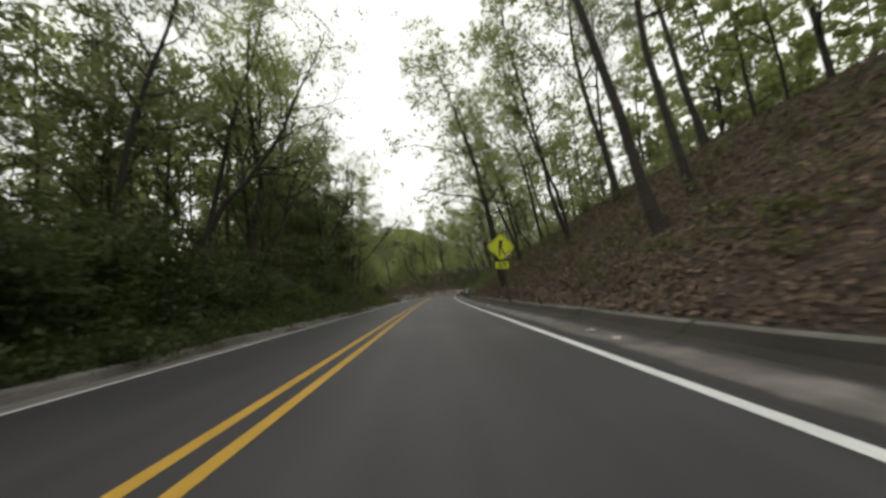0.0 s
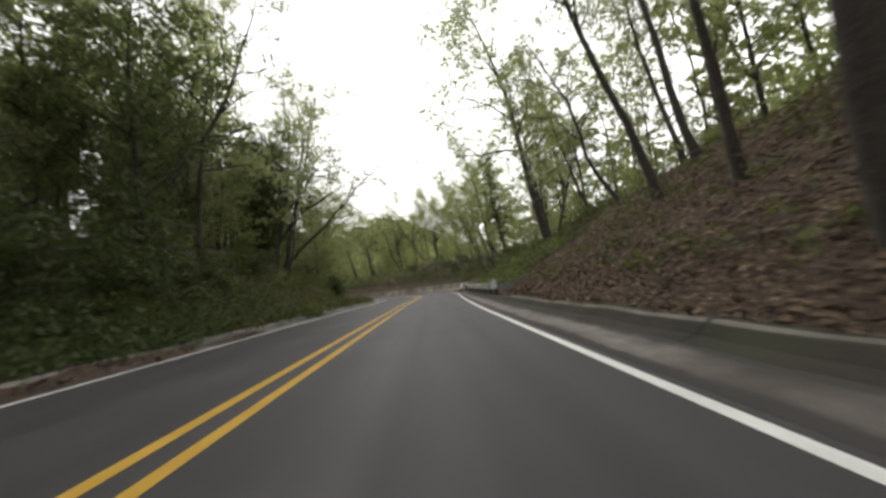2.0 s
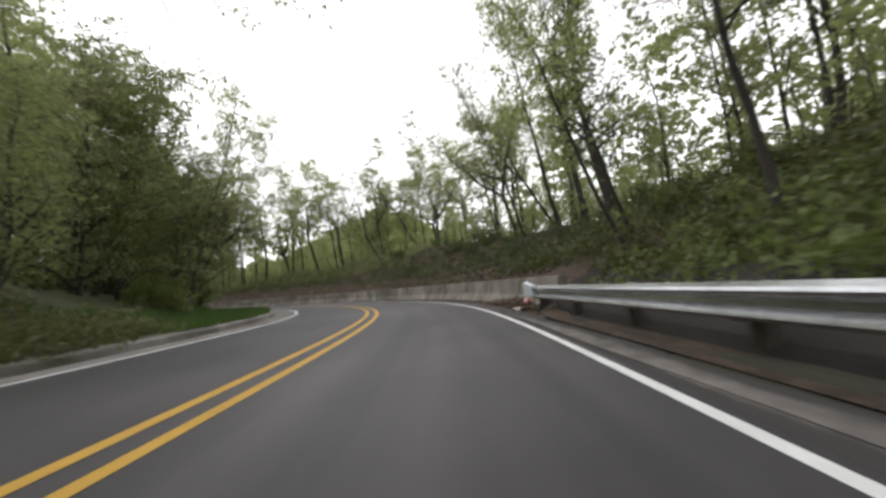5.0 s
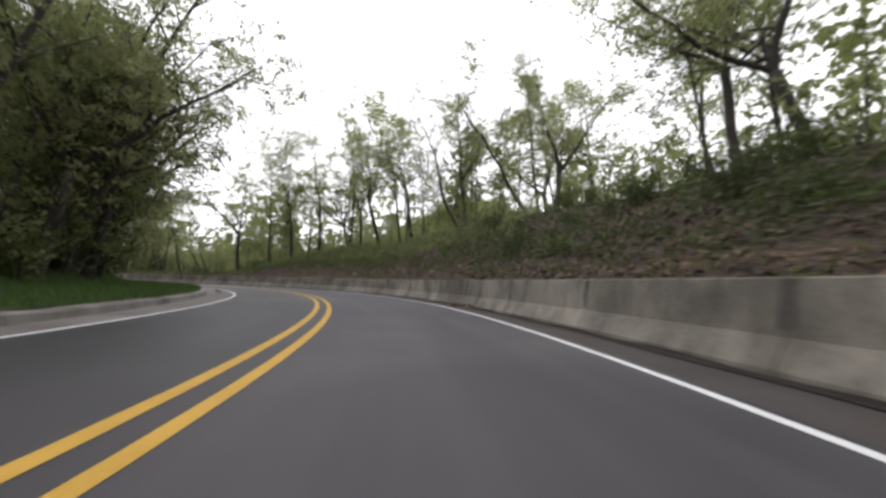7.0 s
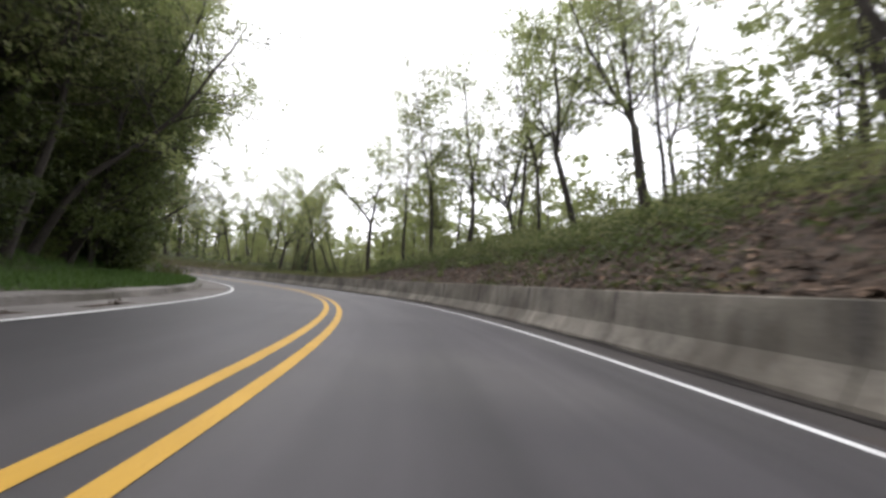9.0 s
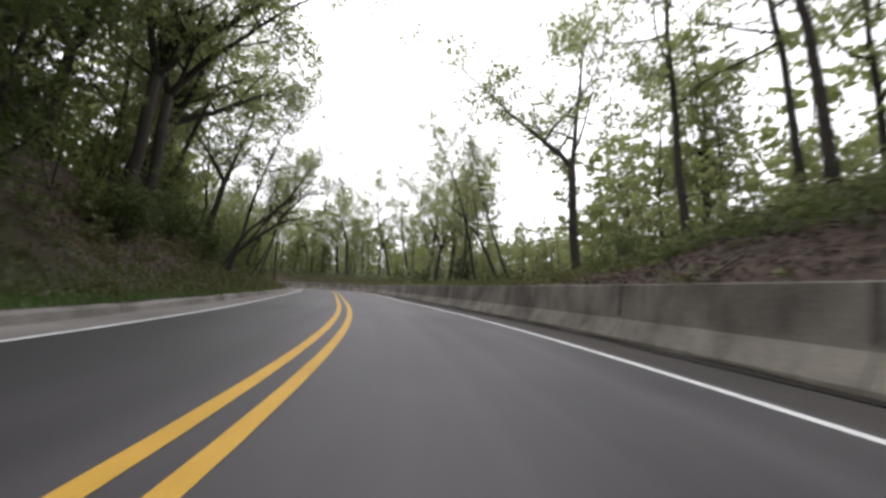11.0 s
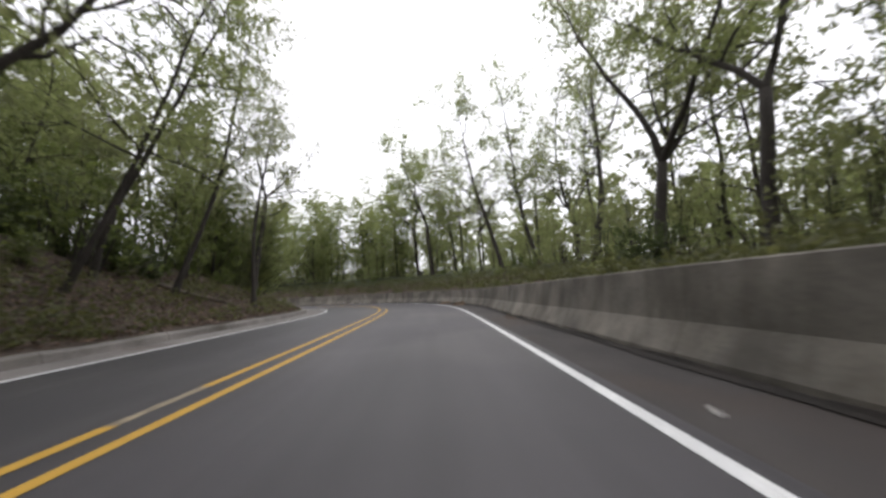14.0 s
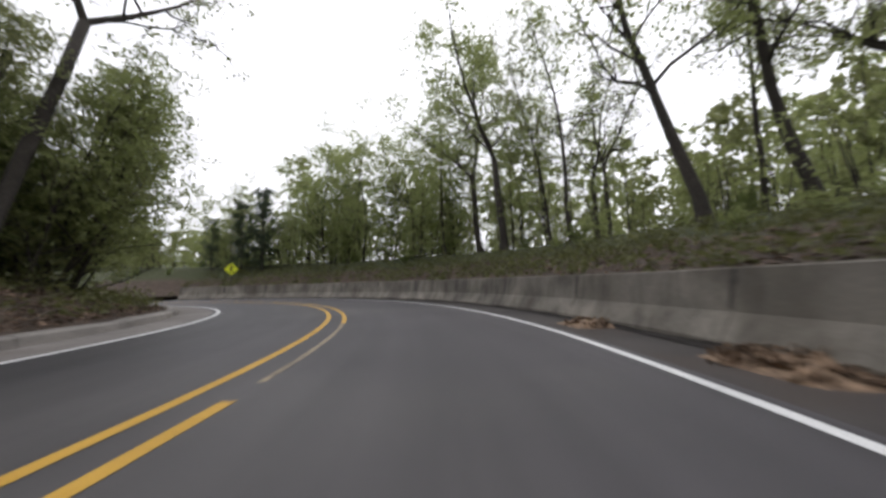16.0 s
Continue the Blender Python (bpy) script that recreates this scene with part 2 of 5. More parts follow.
def drips(m, amount=0.5):
    """Rain marks: narrow uneven streaks drawn out downwards."""
    n, l = m.node_tree.nodes, m.node_tree.links
    b = n["Principled BSDF"]
    old = b.inputs["Base Color"].links[0].from_socket
    geo, mp, t, mr, mix = n.new("ShaderNodeNewGeometry"), n.new("ShaderNodeMapping"), n.new("ShaderNodeTexNoise"), n.new("ShaderNodeMapRange"), n.new("ShaderNodeMix")
    mp.inputs["Scale"].default_value = (1.9, 1.9, 0.45)
    t.inputs["Scale"].default_value, t.inputs["Detail"].default_value, t.inputs["Roughness"].default_value = 1.6, 6, 0.6
    l.new(geo.outputs["Position"], mp.inputs["Vector"])
    l.new(mp.outputs["Vector"], t.inputs["Vector"])
    mr.inputs["From Min"].default_value, mr.inputs["From Max"].default_value = 0.46, 0.62
    mr.inputs["To Max"].default_value = amount
    l.new(t.outputs["Fac"], mr.inputs["Value"])
    mix.data_type, mix.blend_type = "RGBA", "MULTIPLY"
    l.new(mr.outputs["Result"], mix.inputs["Factor"])
    l.new(old, mix.inputs["A"])
    mix.inputs["B"].default_value = (0.42, 0.40, 0.37, 1)
    l.new(mix.outputs["Result"], b.inputs["Base Color"])


drips(CONCRETE)
STAIN = mottled("dark_stained_concrete", (0.045, 0.040, 0.035), (0.10, 0.09, 0.08), 2.0, 0.95, 0.3, 30.0)
GUTTER = mottled("gutter_concrete", (0.11, 0.10, 0.092), (0.215, 0.198, 0.185), 0.7, 0.9, 0.3, 40.0, spots=(0.11, 0.09, 0.078), big=0.6)
KERB = mottled("kerb_concrete", (0.11, 0.101, 0.092), (0.27, 0.25, 0.23), 0.8, 0.9, 0.35, 30.0, spots=(0.075, 0.068, 0.05), big=0.6)
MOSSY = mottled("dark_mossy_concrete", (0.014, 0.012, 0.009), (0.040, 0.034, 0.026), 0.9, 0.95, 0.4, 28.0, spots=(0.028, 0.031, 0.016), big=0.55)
WORN = mottled("worn_concrete_edge", (0.08, 0.073, 0.062), (0.18, 0.165, 0.145), 1.6, 0.9, 0.35, 30.0, spots=(0.045, 0.045, 0.03), big=0.6)
# dirt taken down to near-black, so shade is part of its colour
SHADED_DIRT = mottled("black_damp_dirt", (0.008, 0.0065, 0.0055), (0.028, 0.022, 0.018), 1.5, 0.95, 0.4, 30.0)
GRAVEL = mottled("gravel_dirt", (0.105, 0.093, 0.084), (0.27, 0.245, 0.225), 0.6, 0.95, 0.5, 55.0, spots=(0.085, 0.070, 0.060), big=0.5)


def dusted(m):
    """Loose gravel thinning out to bare asphalt, by the attribute dust broken up with noise."""
    n, l = m.node_tree.nodes, m.node_tree.links
    b = n["Principled BSDF"]
    old = b.inputs["Base Color"].links[0].from_socket
    at_, t, add, mr, mix = n.new("ShaderNodeAttribute"), n.new("ShaderNodeTexNoise"), n.new("ShaderNodeMath"), n.new("ShaderNodeMapRange"), n.new("ShaderNodeMix")
    geo = n.new("ShaderNodeNewGeometry")
    at_.attribute_name = "dust"
    t.inputs["Scale"].default_value, t.inputs["Detail"].default_value = 3.0, 8
    l.new(geo.outputs["Position"], t.inputs["Vector"])
    l.new(at_.outputs["Fac"], add.inputs[0])
    l.new(t.outputs["Fac"], add.inputs[1])
    mr.inputs["From Min"].default_value, mr.inputs["From Max"].default_value = 0.85, 1.45
    l.new(add.outputs[0], mr.inputs["Value"])
    mix.data_type = "RGBA"
    l.new(mr.outputs["Result"], mix.inputs["Factor"])
    mix.inputs["A"].default_value = (0.040, 0.036, 0.036, 1)
    l.new(old, mix.inputs["B"])
    l.new(mix.outputs["Result"], b.inputs["Base Color"])


dusted(GRAVEL)
STEEL = mottled("galvanised_steel", (0.40, 0.41, 0.42), (0.62, 0.63, 0.64), 3.0, 0.27, 0.05, 50.0, metal=1.0)
TERMINAL = mottled("pale_blue_grey_metal", (0.45, 0.50, 0.54), (0.62, 0.68, 0.72), 3.0, 0.5, 0.05, 40.0, metal=0.3)
POSTWOOD = mottled("dark_weathered_post", (0.05, 0.04, 0.035), (0.11, 0.09, 0.075), 4.0, 0.9, 0.4, 40.0)
SIGNYELLOW = mottled("fluorescent_yellow_sign", (0.62, 0.68, 0.02), (0.72, 0.78, 0.03), 3.0, 0.45, 0.0, 30.0)
SIGNBLACK = mottled("sign_black", (0.01, 0.01, 0.01), (0.02, 0.02, 0.02), 3.0, 0.5, 0.0, 30.0)
BARK = mottled("dark_grey_bark", (0.020, 0.017, 0.014), (0.062, 0.053, 0.045), 2.5, 0.95, 0.7, 22.0, island=0.25)
DEADWOOD = mottled("grey_dead_wood", (0.05, 0.04, 0.033), (0.16, 0.13, 0.10), 3.0, 0.95, 0.5, 22.0)
LITTER = mottled("dead_leaves", (0.025, 0.0175, 0.0128), (0.212, 0.143, 0.100), 1.4, 0.9, 0.0, 9.0, island=0.55)
# darker copy of the dead leaves, with the bank's shade in its colour
SHADED_LITTER = mottled("damp_dead_leaves", (0.014, 0.0095, 0.007), (0.125, 0.084, 0.059), 1.4, 0.85, 0.0, 9.0, island=0.55)
DRYLEAF = mottled("dry_tan_leaves", (0.055, 0.034, 0.021), (0.29, 0.195, 0.125), 5.0, 0.9, 0.5, 18.0, island=0.5)
GRASS = leafy("grass_blades", (0.035, 0.075, 0.014), (0.085, 0.15, 0.03), 0.3)
LEAF_SPRING = leafy("spring_leaves", (0.135, 0.16, 0.055), (0.265, 0.292, 0.122), 0.55)
LEAF_OLIVE = leafy("olive_leaves", (0.105, 0.118, 0.048), (0.215, 0.228, 0.10), 0.55)
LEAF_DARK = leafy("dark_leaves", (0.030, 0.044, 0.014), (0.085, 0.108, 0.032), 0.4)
LEAF_BUSH = leafy("bush_leaves", (0.06, 0.08, 0.02), (0.145, 0.175, 0.05), 0.45)
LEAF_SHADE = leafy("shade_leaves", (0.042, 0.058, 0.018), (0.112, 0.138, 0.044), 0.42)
LEAF_WEED = leafy("weed_leaves", (0.042, 0.048, 0.015), (0.135, 0.138, 0.05), 0.4)
LEAF_FERN = leafy("bright_ground_leaves", (0.080, 0.108, 0.028), (0.170, 0.212, 0.068), 0.4)
LEAF_PINE = leafy("conifer_needles", (0.014, 0.028, 0.014), (0.040, 0.062, 0.028), 0.2)
RED = mottled("faded_red_card", (0.50, 0.10, 0.07), (0.62, 0.17, 0.12), 6.0, 0.7, 0.0, 30.0)
PAPER = mottled("dirty_white_paper", (0.55, 0.53, 0.50), (0.75, 0.73, 0.70), 6.0, 0.8, 0.0, 30.0)


def ground_material():
    """Leaf litter, soil and low green growth; where it is green is stored on the mesh."""
    m, n, l, b = material("woodland_ground")
    tc, att = n.new("ShaderNodeTexCoord"), n.new("ShaderNodeAttribute")
    att.attribute_name = "growth"
    fine, mid, big = (n.new("ShaderNodeTexNoise") for _ in range(3))
    for q, s in ((fine, 14.0), (mid, 3.0), (big, 0.6)):
        q.inputs["Scale"].default_value, q.inputs["Detail"].default_value = s, 8
        q.inputs["Roughness"].default_value = 0.7
        l.new(tc.outputs["Object"], q.inputs["Vector"])

    def ramp(src, a, b_, c0, c1):
        r = n.new("ShaderNodeValToRGB")
        r.color_ramp.elements[0].position, r.color_ramp.elements[1].position = a, b_
        r.color_ramp.elements[0].color, r.color_ramp.elements[1].color = (*c0, 1), (*c1, 1)
        l.new(src, r.inputs["Fac"])
        return r.outputs["Color"]

    def mixed(fac, a, b_):
        x = n.new("ShaderNodeMix")
        x.data_type = "RGBA"
        l.new(fac, x.inputs["Factor"])
        l.new(a, x.inputs["A"])
        l.new(b_, x.inputs["B"])
        return x.outputs["Result"]

    brown = mixed(ramp(mid.outputs["Fac"], 0.4, 0.62, (0, 0, 0), (1, 1, 1)), ramp(fine.outputs["Fac"], 0.35, 0.65, (0.016, 0.011, 0.0075), (0.066, 0.045, 0.031)), ramp(fine.outputs["Fac"], 0.3, 0.6, (0.030, 0.020, 0.014), (0.112, 0.076, 0.052)))
    green = ramp(fine.outputs["Fac"], 0.3, 0.7, (0.020, 0.026, 0.009), (0.065, 0.074, 0.024))
    g = n.new("ShaderNodeMath")
    g.operation = "MULTIPLY_ADD"
    g.inputs[1].default_value = 1.6
    l.new(att.outputs["Fac"], g.inputs[0])
    sh = n.new("ShaderNodeMath")
    sh.operation = "SUBTRACT"
    sh.inputs[1].default_value = 0.85
    l.new(big.outputs["Fac"], sh.inputs[0])
    l.new(sh.outputs[0], g.inputs[2])
    edge = ramp(g.outputs[0], 0.2, 0.55, (0, 0, 0), (1, 1, 1))
    l.new(mixed(edge, brown, green), b.inputs["Base Color"])
    b.inputs["Roughness"].default_value = 0.95
    bp = n.new("ShaderNodeBump")
    bp.inputs["Strength"].default_value, bp.inputs["Distance"].default_value = 0.8, 0.08
    l.new(fine.outputs["Fac"], bp.inputs["Height"])
    l.new(bp.outputs["Normal"], b.inputs["Normal"])
    return m


GROUND = ground_material()


# ---- mesh helpers ----
def mesh_from(name, verts, faces, mat, smooth_shade=False):
    me = bpy.data.meshes.new(name)
    me.from_pydata([tuple(v) for v in verts], [], [tuple(f) for f in faces])
    me.materials.append(mat)
    if smooth_shade:
        me.polygons.foreach_set("use_smooth", [True] * len(me.polygons))
    me.update()
    return me


def child(name, me, parent, label="", m=None):
    ob = new(name, me)
    ob.parent = parent
    if m is not None:
        ob.matrix_basis = m
    return tagged(ob, label)


def part(name, bm, mat, parent, label="", smooth_shade=False):
    me = bpy.data.meshes.new(name)
    bm.to_mesh(me)
    bm.free()
    me.materials.append(mat)
    if smooth_shade:
        me.polygons.foreach_set("use_smooth", [True] * len(me.polygons))
    return child(name, me, parent, label)


def box(bm, size, centre, bevel=0.0, turn=None):
    g = bmesh.ops.create_cube(bm, size=1.0)
    m = Matrix.Translation(centre) @ (turn or Matrix()) @ Matrix.Diagonal((*size, 1))
    bmesh.ops.transform(bm, matrix=m, verts=g["verts"])
    if bevel:
        es = list({e for v in g["verts"] for e in v.link_edges})
        bmesh.ops.bevel(bm, geom=es, offset=bevel, segments=2, affect="EDGES")


def ribbon_mesh(name, s0, s1, profile, mat, step=1.0, closed=False):
    """A strip along the road; profile(s) gives the (offset, height) pairs across it."""
    n = max(2, int(round((s1 - s0) / step)) + 1)
    verts, faces = [], []
    for s in np.linspace(s0, s1, n):
        row = profile(s)
        verts += [at(s, o, z) for o, z in row]
    k = len(row)
    for i in range(n - 1):
        for j in range(k if closed else k - 1):
            a, b = i * k + j, i * k + (j + 1) % k
            faces.append((a, b, b + k, a + k))
    if closed:
        faces.append(tuple(range(k))[::-1])
        faces.append(tuple((n - 1) * k + j for j in range(k)))
    return mesh_from(name, verts, faces, mat)


def ribbon(name, s0, s1, profile, mat, step=1.0, closed=False):
    return new(name, ribbon_mesh(name, s0, s1, profile, mat, step, closed))


# ---- road ----
S_A, S_B = -38.0, 200.0
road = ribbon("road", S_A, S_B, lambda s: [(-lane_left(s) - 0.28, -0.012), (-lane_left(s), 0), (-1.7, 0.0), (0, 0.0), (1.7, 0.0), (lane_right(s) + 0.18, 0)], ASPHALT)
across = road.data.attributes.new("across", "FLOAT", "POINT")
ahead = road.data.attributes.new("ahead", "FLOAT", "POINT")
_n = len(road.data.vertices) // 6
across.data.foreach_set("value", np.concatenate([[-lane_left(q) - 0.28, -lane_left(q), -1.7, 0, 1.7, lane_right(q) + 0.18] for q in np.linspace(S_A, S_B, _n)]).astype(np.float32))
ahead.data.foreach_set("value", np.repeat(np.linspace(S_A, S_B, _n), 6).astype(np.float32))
tagged(road, "dark grey asphalt two-lane road with faint wheel tracks", "road", kind="structure")
shoulder = ribbon("road_shoulder", S_A, S_B, lambda s: [(lane_right(s) + 0.18, -0.002), (float(wall_off(s)) + 0.1 if s > 50 else 4.4, -0.012)], SHOULDER)
tagged(shoulder, "dirty dark asphalt shoulder beside the white line", "shoulder", kind="structure")


def paint(name, s0, s1, off, width, mat, label, lift=0.004):
    ob = ribbon(name, s0, s1, lambda s: [(off(s) - width / 2, lift), (off(s) + width / 2, lift)], mat)
    return tagged(ob, label, "road marking", kind="structure")


def yellow_gap(s):
    return np.interp(s, [0, 30, 55, 75, 95, 120, 150], [0.174, 0.187, 0.186, 0.178, 0.160, 0.165, 0.192])


YL, YR = (lambda s: -yellow_gap(s)), yellow_gap
paint("yellow_line", S_A, 125.15, YL, 0.135, YELLOW, "solid yellow centre line painted on the asphalt")
paint("yellow_line", 125.45, 129.3, YL, 0.11, YELLOW, "solid yellow centre line after a paint gap")
paint("yellow_line", 129.3, 130.4, YL, 0.10, WORN_YELLOW, "worn-away stretch of the yellow centre line")
paint("yellow_line", 130.4, S_B, YL, 0.105, YELLOW, "solid yellow centre line painted on the asphalt")
paint("yellow_line", S_A, 118.0, YR, 0.13, YELLOW, "solid yellow centre line painted on the asphalt")
paint("yellow_line", 118.0, 147.4, YR, 0.11, YELLOW, "narrower solid yellow centre line on the asphalt")
paint("yellow_line", 147.9, 152.5, YR, 0.07, WORN_YELLOW, "worn pale stretch of the yellow centre line")
paint("yellow_line", 152.5, S_B, YR, 0.10, YELLOW, "solid yellow centre line painted on the asphalt")
paint("white_line", S_A, S_B, lambda s: lane_right(s) + 0.008, 0.106, WHITE, "solid white edge line painted on the asphalt")
paint("white_line", S_A, S_B, lambda s: -lane_left(s), 0.11, WHITE, "solid white edge line beside the gutter")

gutter = ribbon("gutter", S_A, S_B, lambda s: [(-4.72, -0.03), (-lane_left(s) - 0.10, -0.006)], GUTTER)
tagged(gutter, "pale concrete gutter strip with scattered dirt", "gutter", kind="structure")


def kerb_piece(s):
    e = 0.012 * math.sin(3.7 * s) + 0.01 * math.sin(1.3 * s)
    return [(-4.50 + e, -0.06), (-4.54 + e, 0.12 + e), (-4.58 + e, 0.155 + e), (-4.80, 0.165 + e), (-4.84, -0.06)]


kerb = new("kerb_left")
tagged(kerb, "low weathered concrete kerb below the wooded bank", "kerb", kind="structure")
s = S_A
while s < S_B - 1:
    child("kerb_stone", ribbon_mesh("kerb_stone", s + 0.012, s + 2.99, kerb_piece, KERB, closed=True), kerb)
    s += 3.0

def verge(s):
    return float(np.interp(s, [30, 35, 50, 56], [3.92, 4.0, 4.0, 3.95]))


def gravel_at(s):
    a, v = float(lane_right(s)), verge(s)
    return [(a + 0.14, 0.001), (a + 0.22, 0.004), (a + 0.33 + 0.04 * math.sin(1.9 * s), 0.012), (v - 0.2 + 0.04 * math.sin(1.1 * s), 0.018), (v, 0.022), (v + 0.12, 0.036 + 0.01 * math.sin(2.3 * s))]


gravel = ribbon("gravel_strip", S_A, 56.0, gravel_at, GRAVEL, step=0.5)
_n = len(gravel.data.vertices) // 6
_much = np.interp(np.linspace(S_A, 56.0, _n), [0, 20, 30, 34, 50, 56], [1.0, 0.95, 1.0, 1.1, 1.0, 0.5])
dust = gravel.data.attributes.new("dust", "FLOAT", "POINT")
dust.data.foreach_set("value", (_much[:, None] * np.array([0.0, 0.1, 0.72, 0.85, 0.62, 0.1])).ravel().astype(np.float32))
tagged(gravel, "pale gravel and sand washed along the road edge", "gravel", kind="structure")
kerb_r = new("kerb_right")
tagged(kerb_r, "dark mossy concrete kerb at the foot of the leaf-covered bank", "kerb", kind="structure")


def kerb_top(s):
    return float(np.interp(s, [31, 35], [0.2, 0.085])) + 0.012 * math.sin(2.9 * s + 1) + 0.01 * math.sin(1.1 * s)


def kerb_piece_r(s):
    e, h = 0.012 * math.sin(2.9 * s + 1) + 0.01 * math.sin(1.1 * s), kerb_top(s)
    return [(4.66, -0.06), (4.64, h), (KERB_OFF + 0.08, h - 0.004), (KERB_OFF + 0.02 + e, 0.85 * h), (KERB_OFF - 0.10 + e, 0.35 * h), (3.98 + 2 * e, 0.012), (3.90, -0.06)]


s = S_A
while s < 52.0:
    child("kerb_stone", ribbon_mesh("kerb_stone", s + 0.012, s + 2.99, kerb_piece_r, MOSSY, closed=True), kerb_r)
    if s < 31:
        child("worn_edge", ribbon_mesh("worn_edge", s + 0.03, s + 2.97, lambda q: [(KERB_OFF + 0.11, kerb_top(q) + 0.004), (KERB_OFF + 0.075, kerb_top(q) + 0.002), (KERB_OFF + 0.03, 0.88 * kerb_top(q))], WORN), kerb_r, "paler worn edge of the kerb")
    s += 3.0

# soil under the rail, the shade there put into its colour
soil = ribbon("soil_strip", 33.4, 54.2, lambda s: [(4.5, 0.05 * min(1.0, (s - 33.3) / 1.6))] + [(o, float(height(s, o)) - 0.08 + 0.18 * min(1.0, max(0.0, (s - 33.4) / 1.6))) for o in (4.72, 5.0, 5.3, 5.7, 6.1)] + [(6.4, float(height(s, 6.4)) - 0.06)], SHADED_DIRT, step=0.5)
tagged(soil, "dark damp soil with the guard rail's shade in its colour", "soil", kind="structure")

# ---- barrier wall on the outside of the bends ----
wall = new("wall_barrier")
tagged(wall, "long weathered grey concrete barrier wall with a sloping foot and open joints", "wall", kind="structure")


def wall_piece(s):
    o, t = float(wall_off(s)), float(wall_top(s))
    return [(o, -0.06), (o + 0.02, 0.09), (o + 0.20, 0.40), (o + 0.27, t - 0.015), (o + 0.29, t), (o + 0.46, t), (o + 0.48, t - 0.015), (o + 0.50, -0.06)][::-1]


# line of dirt, darkened to carry the shadow at the wall's foot
seam = ribbon("dirt_seam", WALL_FROM, WALL_TO, lambda s: [(float(wall_off(s)) - 0.07 - 0.03 * math.sin(1.7 * s), 0.002), (float(wall_off(s)) - 0.01, 0.02), (float(wall_off(s)) + 0.015, 0.05 + 0.012 * math.sin(3.1 * s))], SHADED_DIRT, step=0.4)
tagged(seam, "dark dirt seam with painted shade along the foot of the wall", "dirt", kind="structure")
s = WALL_FROM
while s < WALL_TO:
    child("panel", ribbon_mesh("panel", s + 0.008, s + PANEL - 0.008, wall_piece, CONCRETE, step=0.8, closed=True), wall)
    if 56 < s < 108 or s > 146:
        w = 0.03 + 0.04 * random.random()
        child("joint_stain", ribbon_mesh("joint_stain", s - w, s + w, lambda q: [(float(wall_off(q)) + 0.197 + 0.012 * random.random(), 0.405 + 0.1 * random.random()), (float(wall_off(q)) + 0.267, float(wall_top(q)) - 0.018)], STAIN, step=0.03), wall, "dark damp stain running down a joint")
    s += PANEL


# ---- ground ----
def growth_at(s, off):
    right = np.interp(s, [-20, 26, 34, 55, 62, 100, 112, 140], [0.12, 0.12, 0.85, 0.7, 0.05, 0.2, 0.5, 0.55]) + np.clip((off - 9.5) / 5, -0.35, 0.45) * np.interp(s, [56, 60, 84, 96], [1, 0.3, 0.3, 1])
    right = right * np.where((s > 32) & (s < 56), np.clip((off - 5.0) / 0.9, 0, 1), 1)
    left = np.interp(s, [-20, 30, 36, 46, 54, 104, 112, 135, 150], [0.55, 0.5, 0.35, 0.4, 1.0, 1.0, 0.35, 0.05, 0.15])
    return np.clip(np.where(off > 0, right, left), 0, 1)


